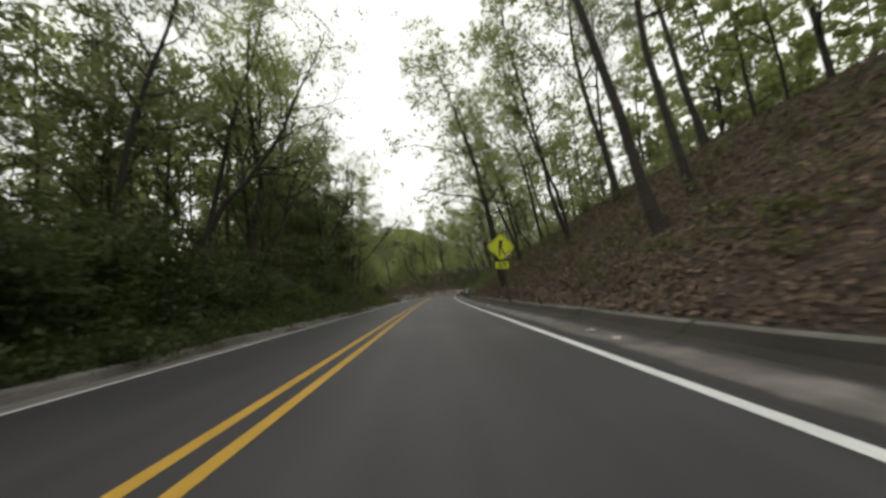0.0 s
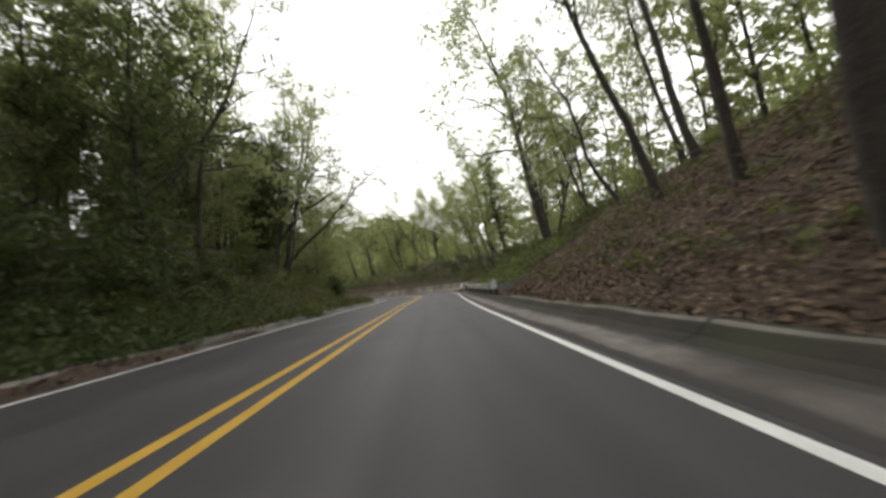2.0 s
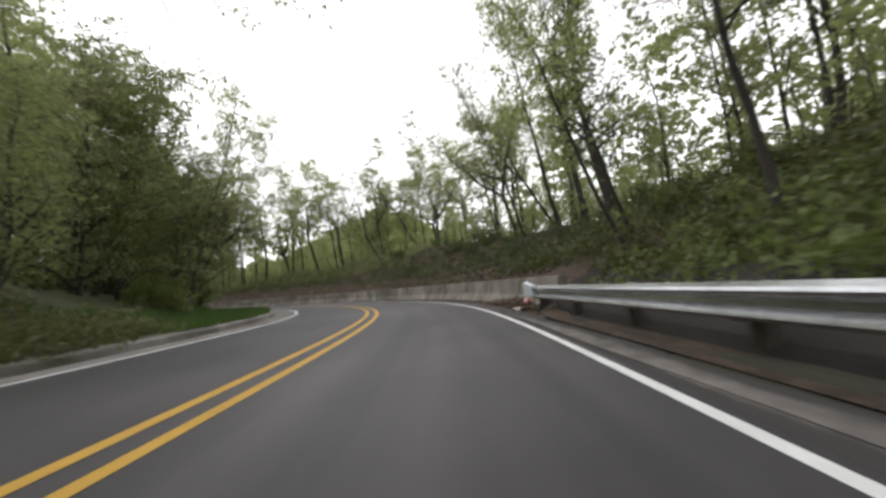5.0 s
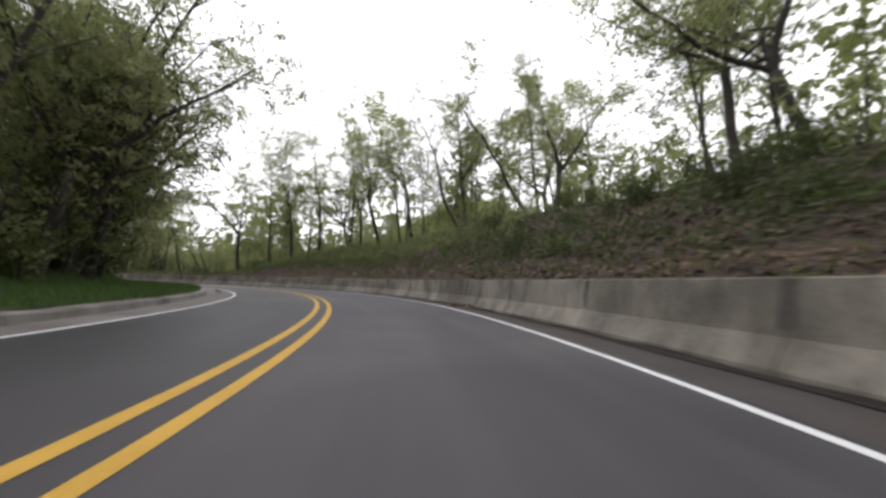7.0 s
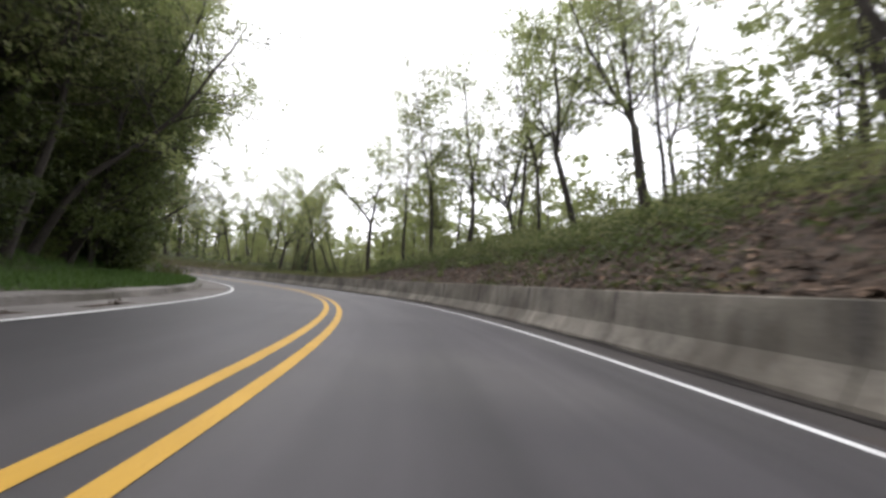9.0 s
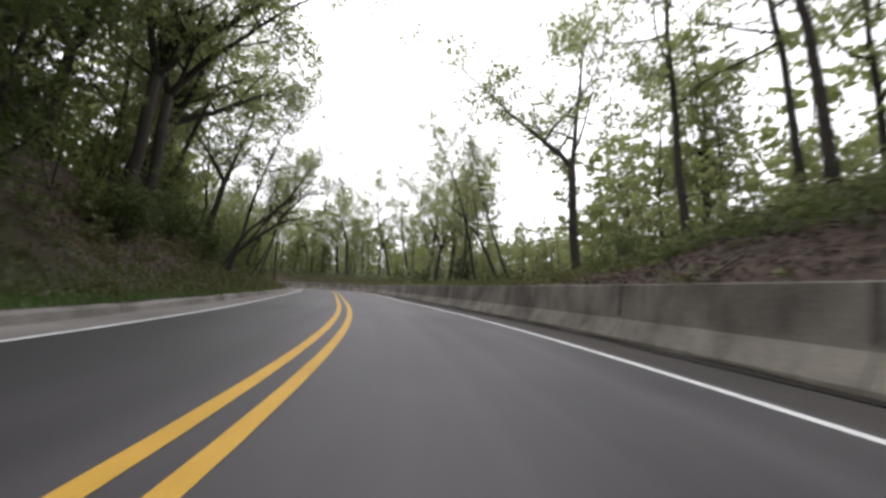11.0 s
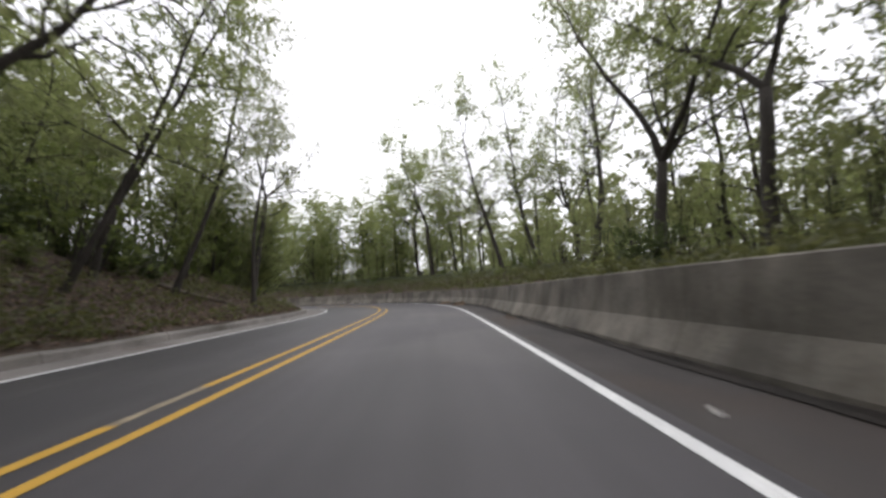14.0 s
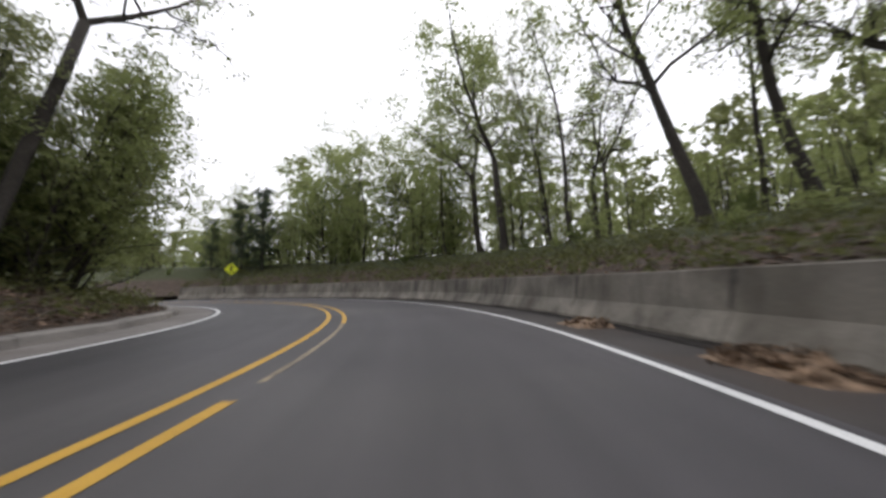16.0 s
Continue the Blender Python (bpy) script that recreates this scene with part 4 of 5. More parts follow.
tree(TALL[1], 109.1, 10.5, 16.5, -2, 2, 84)
tree(OAK[0], 113.3, 9.8, 12.5, -3, 2, 93)
# behind the wall of the second straight
tree(TALL[0], 117.1, 8.6, 11.0, -17, 6, 308)
tree(SNAG, 118.3, 8.7, 8.0, -24, 8, 20)
tree(TALL[1], 123.6, 9.5, 14.0, -14, 3, 33)
tree(TALL[0], 127.7, 9.6, 14.0, 3, 1, 241)
tree(TALL[2], 129.8, 10.4, 13.5, 10, 0, 11)
tree(TALL[0], 131.6, 10.0, 12.5, 2, -1, 206)
tree(OAK[0], 135.4, 11.4, 11.5, 4, 0, 66)
tree(OAK[1], 139.3, 11.1, 14.0, 6, 2, 281)
tree(OAK[2], 145.9, 12.6, 15.0, 6, 1, 94)
tree(OAK[2], 152.6, 14.6, 15.0, -12, 0, 246)
tree(TALL[1], 149.5, 16.7, 16.5, 0, 4, 176)
tree(OAK[1], 151.5, 17.1, 14.0, 4, 3, 100)
tree(OAK[2], 153.4, 11.6, 15.0, -12, 7, 181)
tree(TALL[1], 154.6, 17.3, 16.0, 4, 1, 231)
tree(TALL[0], 159.9, 14.1, 16.0, -8, 4, 128)
tree(BARE[1], 158.0, 15.0, 13.0, 3, 2, 300)
tree(OAK[0], 163.5, 14.0, 14.0, -4, 3, 60)
tree(TALL[1], 158.3, 12.8, 15.5, -3, 2, 10)
tree(OAK[0], 161.5, 12.6, 15.0, -3, 2, 150)
tree(TALL[2], 165.0, 12.8, 13.5, 0, 2, 250)
for q, o, k in ((159.0, 16.6, 9.5), (160.8, 15.6, 10.5), (162.4, 16.4, 10.5), (164.2, 15.2, 10.0), (166.0, 16.0, 10.5), (167.4, 13.6, 9.5)):
    tree(OAK[0] if int(q) % 2 else FRESH[0], q, o, k, -3, 2, 61 * q)
# woods on the left of the first straight
tree(TALL[0], 11.4, -8.6, 17.0, 15, -2, 55)
tree(TALL[1], 17.6, -9.7, 18.0, 14, 0, 188)
tree(BARE[0], 16.5, -9.4, 15.0, 31, 4, 151)
tree(OAK[0], 20.1, -9.1, 14.0, 12, 4, 221)
tree(BARE[1], 20.8, -8.8, 13.0, 26, 2, 106)
tree(OAK[2], 25.5, -10.5, 16.0, 10, 3, 30)
tree(BARE[0], 32.6, -9.0, 14.0, 21, 7, 174)
tree(TALL[2], 36.3, -9.4, 15.0, 3, 2, 312)
tree(TALL[2], 43.3, -8.4, 12.0, 10, 3, 185)
tree(TALL[1], 45.5, -10.0, 17.0, 8, 4, 75)
tree(BARE[1], 44.7, -10.4, 12.0, 32, 8, 40)
tree(OAK[2], 47.3, -10.0, 14.0, 12, 4, 10)
tree(BARE[0], 49.4, -11.2, 14.5, 47, 6, 60)
# inside of the bend
tree(TALL[1], 74.1, -9.2, 16.0, 11, 7, 141)
tree(BARE[0], 80.0, -9.4, 13.0, 22, 6, 40)
tree(BARE[0], 98.5, -9.2, 13.0, 26, 6, 160)
# second straight, left
tree(TALL[1], 125.5, -6.9, 15.0, 13, 1, 279)
tree(BARE[0], 126.5, -7.4, 12.0, 34, 4, 140)
tree(BARE[1], 129.0, -8.2, 13.0, 48, 0, 60)
tree(BARE[0], 133.5, -9.0, 13.0, 36, 4, 250)
tree(TALL[2], 136.2, -7.5, 13.0, 20, 4, 130)
tree(TALL[2], 138.2, -8.5, 14.0, 19, 5, 20)
tree(TALL[0], 140.8, -7.6, 16.0, 10, 9, 220)
tree(TALL[0], 145.2, -6.3, 15.5, 1, 9, 80)
tree(FORKED, 155.0, -7.7, 14.0, 5, 14, 20)
for q, o, k in ((151.0, -11.5, 10.0), (153.2, -11.2, 10.0), (152.4, -9.9, 9.0), (154.6, -10.2, 9.2), (156.0, -9.8, 7.8), (158.5, -9.4, 7.8), (161.0, -9.6, 7.8), (164.0, -9.4, 7.4), (167.5, -9.2, 7.0), (159.5, -11.5, 8.2), (165.0, -11.5, 7.8), (157.2, -8.6, 7.0), (160.2, -8.6, 7.0), (162.6, -8.8, 7.4), (166.2, -8.6, 6.6), (162.4, -10.4, 8.2), (169.5, -9.6, 6.6)):
    tree(SHADE[1] if int(q) % 2 else SHADE[0], q, o, k, 2, 0, 37 * q)
for q, o, k in ((158.6, -7.8, 6.4), (160.2, -7.5, 7.0), (161.6, -7.4, 7.2), (163.2, -7.4, 7.0), (164.6, -7.4, 6.8), (166.2, -7.5, 6.4), (168.0, -7.6, 5.6), (161.0, -8.0, 7.4), (163.4, -8.2, 7.4)):
    tree(SHADE[1] if k > 7.2 else FRESH[0], q, o, k, 15, 0, 53 * q)
for q, o, k in ((168.5, 12.6, 9.0), (170.2, 12.0, 10.0), (171.6, 12.8, 11.0), (172.8, 11.8, 11.0), (174.0, 13.4, 11.0), (175.2, 14.5, 9.5), (166.8, 13.4, 9.0), (165.4, 14.6, 9.5), (169.4, 15.0, 11.0), (173.0, 15.5, 11.5), (179.0, 12.4, 8.0), (181.0, 12.2, 6.5)):
    tree(FRESH[0] if int(q) % 3 else SHADE[0], q, o, k, 0, 0, 71 * q)
tree(CONIFER, 176.5, 10.5, 8.0, 0, 0, 50)
tree(CONIFER, 178.0, 10.6, 8.0, 0, 0, 120)
tree(CONIFER, 177.0, 11.6, 9.0, 0, 0, 200)
tree(CONIFER, 180.0, 10.8, 6.0, 0, 0, 290)
tree(CONIFER, 132.0, 11.0, 3.2, 0, 0, 30)
tree(CONIFER, 131.2, 11.6, 2.8, 0, 0, 100)
# unseen woods on both sides before the start, added to keep skylight off the road
scatter(80, WOODS, -38, 2, 10, 19, 4.6, size=(0.9, 1.2), lean=(-8, 0))
scatter(81, WOODS, -38, 2, -8.5, -18, 4.4, size=(0.9, 1.2), lean=(0, 8))
# woods on the right of the first straight
scatter(1, WOODS, 2, 60, 13, 21, 4.6, size=(0.85, 1.1), lean=(-8, 2))
scatter(2, None, -4, 56, 20, 46, 4.5, size=(0.9, 1.3), deep=True)
scatter(3, [BUSH[0], BUSH[2]], 38, 59, 7.0, 13, 2.3, size=(0.4, 0.85))
scatter(31, [BUSH[2], BUSH[0]], 16, 36, 12.0, 16, 2.8, size=(0.6, 1.1))
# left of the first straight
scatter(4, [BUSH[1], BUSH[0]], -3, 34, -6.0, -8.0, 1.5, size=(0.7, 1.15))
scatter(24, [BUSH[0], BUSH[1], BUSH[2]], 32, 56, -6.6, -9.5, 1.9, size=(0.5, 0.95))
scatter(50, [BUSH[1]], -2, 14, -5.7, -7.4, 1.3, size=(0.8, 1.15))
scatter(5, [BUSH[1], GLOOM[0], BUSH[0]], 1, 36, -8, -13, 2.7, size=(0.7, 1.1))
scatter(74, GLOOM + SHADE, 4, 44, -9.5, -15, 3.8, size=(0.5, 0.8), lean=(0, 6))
scatter(25, YOUNG + BUSH[:1] + SHADE, 30, 58, -9.5, -15, 2.8, size=(0.6, 0.95), lean=(0, 8))
scatter(86, GLOOM, 34, 52, -11.0, -15, 3.4, size=(0.7, 1.0), lean=(0, 6))
scatter(62, BUSH[2:] + FRESH, 50, 59, -7.0, -9.5, 2.2, size=(0.4, 0.6))
scatter(6, WOODS, 0, 54, -11, -19, 5.2, size=(0.95, 1.25), lean=(-2, 10))
scatter(7, None, -4, 56, -17, -42, 5.4, size=(1.0, 1.45), deep=True)
# outside of the long bend
scatter(48, WOODS, 58, 114, 13.5, 21, 4.8, size=(0.75, 1.0), lean=(-8, 2))
scatter(9, None, 58, 120, 20, 54, 4.3, size=(0.7, 1.1), deep=True)
scatter(56, [BUSH[1], BUSH[1], BUSH[0]], 58, 84, 7.2, 12.8, 2.0, size=(0.25, 0.6))
scatter(85, [BUSH[2], BUSH[0]], 84, 110, 7.6, 12.8, 2.5, size=(0.2, 0.45))
scatter(63, BUSH[:1] + BUSH[2:], 60, 108, 5.8, 7.6, 3.2, size=(0.18, 0.32))
# inside of the bend
scatter(35, SHADE, 56, 74, -9.5, -12.5, 3.0, size=(0.95, 1.3), lean=(2, 10))
scatter(11, SHADE + GLOOM, 76, 106, -9.4, -12.5, 3.4, size=(0.9, 1.25), lean=(0, 9))
scatter(12, BUSH[:1] + BUSH[2:], 58, 76, -8.5, -10.5, 2.2, size=(0.8, 1.2))
scatter(58, [BUSH[1], BUSH[0]], 76, 106, -8.5, -10.5, 2.3, size=(0.8, 1.2))
scatter(54, BUSH[:2], 100, 116, -7.3, -9.2, 1.8, size=(0.7, 1.1))
scatter(51, GLOOM + SHADE[:1], 90, 112, -9.0, -11.5, 2.7, size=(0.65, 0.9), lean=(2, 9))
scatter(82, OAK[:2] + TALL + BARE, 92, 113, -8.8, -12.0, 2.7, size=(0.95, 1.15), lean=(3, 16))
for q, o, k in ((100.0, -8.6, 8.5), (102.0, -8.4, 9.0), (104.0, -8.2, 8.0), (106.0, -8.2, 9.5), (108.0, -8.6, 8.0), (110.5, -8.8, 8.5), (103.0, -10.0, 11.5), (107.0, -10.0, 11.0)):
    tree((GLOOM + SHADE)[int(q) % 2], q, o, k, 7, 2, 41 * q)
for q, o, k in ((77.0, -9.2, 9.0), (79.0, -8.9, 12.5), (81.2, -8.8, 9.0), (83.0, -8.7, 12.5), (85.0, -8.8, 9.5), (87.0, -8.9, 12.5)):
    tree(SHADE[1] if k < 10 else OAK[int(q) % 2], q, o, k, 8, 2, 67 * q)
scatter(13, WOODS, 58, 106, -12.5, -20, 4.4, size=(1.0, 1.4))
scatter(27, BARE + BARE + OAK, 62, 108, -8.6, -10.5, 4.2, size=(0.8, 1.05), lean=(8, 18))
# second straight, right
scatter(14, WOODS, 110, 144, 12.5, 20, 5.2, size=(0.8, 1.05))
scatter(15, None, 108, 190, 19, 52, 4.6, size=(0.8, 1.2), deep=True)
scatter(16, BUSH, 110, 142, 7.4, 13, 3.1, size=(0.35, 0.75))
# second straight, left
scatter(57, SHADE + OAK[:1], 111, 128, -8.8, -13, 4.2, size=(0.9, 1.2), lean=(0, 10))
scatter(49, WOODS, 112, 139, -11.5, -18, 3.8, size=(0.9, 1.15), lean=(0, 10))
scatter(59, SHADE + FRESH, 136, 151, -9.4, -14.5, 3.6, size=(0.5, 0.8), lean=(0, 8))
scatter(83, TALL + OAK[:2] + BARE[:1], 115, 137, -8.6, -13.0, 3.0, size=(0.9, 1.15), lean=(4, 16))
scatter(84, SHADE + FRESH, 116, 136, -8.8, -12.5, 3.9, size=(0.5, 0.75), lean=(2, 9))
scatter(36, BUSH[:2], 117, 133, -6.9, -9.2, 2.0, size=(0.6, 1.0))
scatter(33, BUSH[:2] + YOUNG[:1], 101, 118, -7.6, -12.5, 2.2, size=(0.8, 1.2))
scatter(34, BUSH[:1] + BUSH[:2], 130, 152, -8.6, -12, 2.3, size=(0.6, 1.0))
scatter(19, None, 106, 152, -14, -34, 4.6, size=(0.9, 1.3), deep=True)
scatter(76, WOODS, 146, 172, -13.5, -20, 3.4, size=(0.8, 1.0))
scatter(29, BUSH[:2], 154, 170, -7.6, -9.6, 1.9, size=(0.4, 0.75))
for q, o in ((177.0, -5.4), (178.4, -5.2), (179.8, -5.6), (181.2, -5.3)):
    plant(BUSH[1], q, o, 0.42)
# round the last bend
scatter(20, WOODS, 157, 186, 13, 21, 5.2, size=(0.85, 1.1))
scatter(47, None, 148, 180, 20, 44, 4.0, size=(0.8, 1.1), deep=True)
scatter(21, [BUSH[0], BUSH[2]], 148, 186, 9.5, 15, 2.9, size=(0.5, 0.85))
scatter(77, SHADE[1:] + YOUNG, 178, 186, 10, 16, 2.6, size=(0.5, 0.8))
scatter(53, None, 178, 202, 15, 34, 4.2, size=(0.4, 0.7), deep=True)


def deep_woods():
    """All the trees of the deep woods in one mesh: stems first, then leaves."""
    parts = []
    for kind in DEEP + WOOD:
        row = []
        for o in sorted(kind.children, key=lambda c: c.name, reverse=True):
            v = np.empty(len(o.data.vertices) * 3)
            o.data.vertices.foreach_get("co", v)
            row.append((v.reshape(-1, 3), [tuple(p.vertices) for p in o.data.polygons]))
        parts.append(row)
    verts, faces, slot, n = [], [], [], 0
    for which, s, off, size, spin in deep_spots:
        x, y, _ = at(s, off)
        z = float(height(s, off)) - 0.1
        c, d = math.cos(spin) * size, math.sin(spin) * size
        m = np.array([[c, -d, 0], [d, c, 0], [0, 0, size]])
        for k, (v, f) in enumerate(parts[which]):
            verts.append(v @ m.T + (x, y, z))
            faces.append([tuple(i + n for i in q) for q in f])
            slot.append(np.full(len(f), 0 if k == 0 else 1 + which % 2))
            n += len(v)
    me = bpy.data.meshes.new("deep_woods")
    me.from_pydata(np.concatenate(verts).tolist(), [], [q for f in faces for q in f])
    for mat in (BARK, LEAF_SPRING, LEAF_OLIVE):
        me.materials.append(mat)
    me.polygons.foreach_set("material_index", np.concatenate(slot).astype(np.int32))
    tagged(new("deep_woods", me), "deep spring woods of thin trunks and light leaves", "woods", kind="stuff")
    for kind in DEEP + WOOD:
        for o in (*kind.children_recursive, kind):
            bpy.data.objects.remove(o)


deep_woods()


def thicket(label, seed, clumps, s0, s1, o0, o1, tall, leaf, per=90):
    """Saplings and brush under the trees: thin stems with ragged tapering leaf masses."""
    rng = np.random.default_rng(seed)
    ob = new("thicket")
    tagged(ob, label, "undergrowth", kind="stuff")
    s, off = rng.uniform(s0, s1, clumps), rng.uniform(min(o0, o1), max(o0, o1), clumps)
    verts, faces, spots = [], [], []
    for a, b in zip(s, off):
        base = Vector(at(a, b, float(height(a, b)) - 0.1))
        h = min(tall, tallest(a, b)) * rng.uniform(0.55, 1.1)
        for _ in range(2):
            tip = base + Vector((rng.normal(0, 0.12) * h, rng.normal(0, 0.12) * h, h * rng.uniform(0.7, 0.95)))
            tube(verts, faces, [base, base.lerp(tip, 0.5) + Vector((rng.normal(0, 0.1), rng.normal(0, 0.1), 0)), tip], [0.035, 0.025, 0.008], 4)
        u = rng.uniform(0.05, 1, per)
        wide = 0.95 * np.sqrt(np.clip(1.15 - u, 0, 1)) * (0.6 + h * 0.09)
        spots.append(np.stack([base.x + rng.normal(0, 1, per) * wide, base.y + rng.normal(0, 1, per) * wide, base.z + u * h], 1))
    child("stems", mesh_from("stems", verts, faces, BARK), ob, "thin dark stems")
    c = np.concatenate(spots)
    v, f = leaves(rng, c, 0.12, 0.19, len(c) * 2, spray=6)
    child("leaf_mass", mesh_from("leaf_mass", v, f, leaf), ob)


thicket("light-green saplings and brush behind the cut bank", 135, 75, 18, 60, 12.5, 18, 3.4, LEAF_SPRING, per=70)
thicket("light-green saplings and brush along the crest", 134, 110, 60, 110, 13, 19, 3.4, LEAF_SPRING, per=70)
thicket("light-green saplings and brush between the trunks", 131, 110, 110, 150, 13, 20, 4.6, LEAF_SPRING, per=80)
thicket("light-green brush and saplings below the trees", 132, 90, 148, 182, 11.5, 19, 4.4, LEAF_SPRING, per=70)
thicket("fresh yellow-green thicket round the outside of the bend", 136, 60, 164, 180, 11.2, 15.5, 6.5, LEAF_SPRING, per=150)
thicket("olive brush and small trees close behind the wall", 137, 45, 120, 148, 11.5, 15, 5.2, LEAF_OLIVE, per=100)
thicket("green brush under the trees of the wooded bank", 133, 70, 112, 148, -8.8, -14, 4.2, LEAF_BUSH, per=70)


def hill_woods():
    """The canopy on the far hillside: clumps of foliage over its whole face."""
    rng = np.random.default_rng(410)
    x, y = rng.uniform(-150, 95, 9000), rng.uniform(205, 345, 9000)
    keep = hill(x, y) > 5 * rng.uniform(0.3, 1, 9000)
    x, y = x[keep], y[keep]
    c = np.stack([x, y, hill(x, y) + 7 + rng.uniform(0.15, 1, len(x)) * (7 + 3 * np.sin(x * 0.31) * np.sin(y * 0.27))], 1)
    v, f = leaves(rng, c, 1.3, 1.5, 70000, spray=12, tight=1.0)
    tagged(new("hill_woods", mesh_from("hill_woods", v, f, LEAF_SPRING)), "far hillside covered with light yellow-green spring woods", "woods", kind="stuff")


hill_woods()


def far_woods():
    """Wooded slopes all round, well beyond the nearer trees."""
    rng = np.random.default_rng(400)
    count, c = 2100, []
    while len(c) < count:
        s, off = rng.uniform(-60, 240), rng.choice((-1, 1)) * rng.uniform(44, 95)
        x, y, _ = at(s, off)
        d = np.hypot(_x - x, _y - y).min()
        if d > 40:
            z = float(height(s, np.clip(off, -41, 40)))
            top = min(13.0, 0.8 * tallest(s, min(off, 38.0)), 4 + d * 0.14)
            for _ in range(3):
                c.append((x + rng.normal(0, 2), y + rng.normal(0, 2), z + rng.uniform(0.1, 1.0) * top))
    v, f = leaves(rng, np.array(c), 1.6, 0.75, 100000, spray=14, tight=0.6)
    ob = new("far_woods", mesh_from("far_woods", v, f, LEAF_SPRING))
    tagged(ob, "distant light-green woods closing the view", "woods", kind="stuff")


far_woods()
for kind in ORIGINALS:
    if kind.name not in used:
        for o in (*kind.children_recursive, kind):
            bpy.data.objects.remove(o)


# ---- low growth and litter, too many to count ----
def bank_points(rng, count, s0, s1, o0, o1):
    s, off = rng.uniform(s0, s1, count), rng.uniform(min(o0, o1), max(o0, o1), count)
    th = np.interp(s, SS, _th)
    return s, off, np.stack([np.interp(s, SS, _x) + off * np.cos(th), np.interp(s, SS, _y) + off * np.sin(th), height(s, off)], 1)


def weeds(name, label, seed, clumps, s0, s1, o0, o1, tall, leaf, per=18, size=0.135):
    rng = np.random.default_rng(seed)
    _, _, p = bank_points(rng, clumps, s0, s1, o0, o1)
    c = np.repeat(p, per, 0)
    k = np.repeat(rng.uniform(0.4, 1.3, clumps), per)[:, None]
    c = c + rng.normal(0, 1, c.shape) * np.array([0.22, 0.22, 0]) * k
    c[:, 2] += np.abs(rng.normal(0, 0.5, len(c))) * tall * k[:, 0]
    v, f = leaves(rng, c, 0.02, size, len(c))
    ob = new(name, mesh_from(name, v, f, leaf))
    return tagged(ob, label, "undergrowth", kind="stuff")


def litter(name, label, seed, count, s0, s1, o0, o1, size=0.11, mat=None):
    rng = np.random.default_rng(seed)
    q, off, c = bank_points(rng, count, s0, s1, o0, o1)
    slope = (height(q, off + 0.3) - height(q, off - 0.3)) / 0.6
    th = np.interp(q, SS, _th)
    n = np.stack([-slope * np.cos(th), -slope * np.sin(th), np.ones(count)], 1) + rng.normal(0, 0.42, (count, 3))
    n /= np.linalg.norm(n, axis=1)[:, None]
    a = np.cross(n, rng.normal(0, 1, (count, 3)))
    a /= np.linalg.norm(a, axis=1)[:, None]
    b = np.cross(n, a)
    c[:, 2] += rng.uniform(0.0, 0.06, count)
    L = (size * rng.uniform(0.5, 1.5, count))[:, None]
    v = np.stack([c - a * L * 0.5, c + b * L * 0.36 + n * L * 0.16, c + a * L * 0.5, c - b * L * 0.36 + n * L * 0.16], 1).reshape(-1, 3)
    ob = new(name, mesh_from(name, v, np.arange(count * 4).reshape(-1, 4), mat or LITTER))
    return tagged(ob, label, "leaf litter", kind="stuff")


def sticks(label, seed, count, s0, s1, o0, o1):
    """Broken twigs and dead stalks lying about in the leaves."""
    rng = np.random.default_rng(seed)
    _, _, p = bank_points(rng, count, s0, s1, o0, o1)
    verts, faces = [], []
    for q in p:
        a, l, r = rng.uniform(0, 6.28), rng.uniform(0.25, 1.1), rng.uniform(0.008, 0.022)
        d = Vector((math.cos(a), math.sin(a), rng.uniform(-0.1, 0.5))) * l
        b = Vector(q) + Vector((0, 0, 0.03))
        tube(verts, faces, [b, b + d * 0.5 + Vector((rng.normal(0, 0.05), rng.normal(0, 0.05), 0.06)), b + d], [r, r * 0.8, r * 0.4], 4)
    return tagged(new("brushwood", mesh_from("brushwood", verts, faces, DEADWOOD)), label, "brushwood", kind="stuff")


def blades(name, label, seed, count, s0, s1, o0, o1, tall):
    rng = np.random.default_rng(seed)
    _, _, p = bank_points(rng, count, s0, s1, o0, o1)
    a = rng.uniform(0, 6.28, count)
    w = np.stack([np.cos(a), np.sin(a), np.zeros(count)], 1) * 0.012
    h = tall * rng.uniform(0.5, 1.3, count)
    tip = p + np.stack([rng.normal(0, 0.35, count) * h, rng.normal(0, 0.35, count) * h, h], 1)
    v = np.stack([p - w, p + w, tip], 1).reshape(-1, 3)
    ob = new(name, mesh_from(name, v, np.arange(count * 3).reshape(-1, 3), GRASS))
    return tagged(ob, label, "grass", kind="stuff")


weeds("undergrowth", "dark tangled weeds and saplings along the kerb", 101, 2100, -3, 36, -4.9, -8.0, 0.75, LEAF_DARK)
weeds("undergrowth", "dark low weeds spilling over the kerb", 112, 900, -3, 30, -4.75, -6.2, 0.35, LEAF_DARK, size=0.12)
weeds("undergrowth", "green weeds spilling over the kerb", 102, 700, 30, 54, -4.75, -6.2, 0.35, LEAF_WEED, size=0.12)
weeds("undergrowth", "low green growth on the brown bank", 103, 1100, 30, 56, -5.2, -9.5, 0.5, LEAF_WEED)
weeds("undergrowth", "low green growth along the top of the cut bank", 104, 1900, 36, 60, 6.0, 12.5, 0.5, LEAF_WEED)
weeds("undergrowth", "bright green ground plants beyond the end of the leafy bank", 117, 950, 35.8, 53, 5.7, 9.2, 0.32, LEAF_FERN, size=0.13)
weeds("undergrowth", "scattered olive plants on the upper bank", 105, 1100, 56, 86, 6.8, 12.0, 0.6, LEAF_DARK, size=0.12)
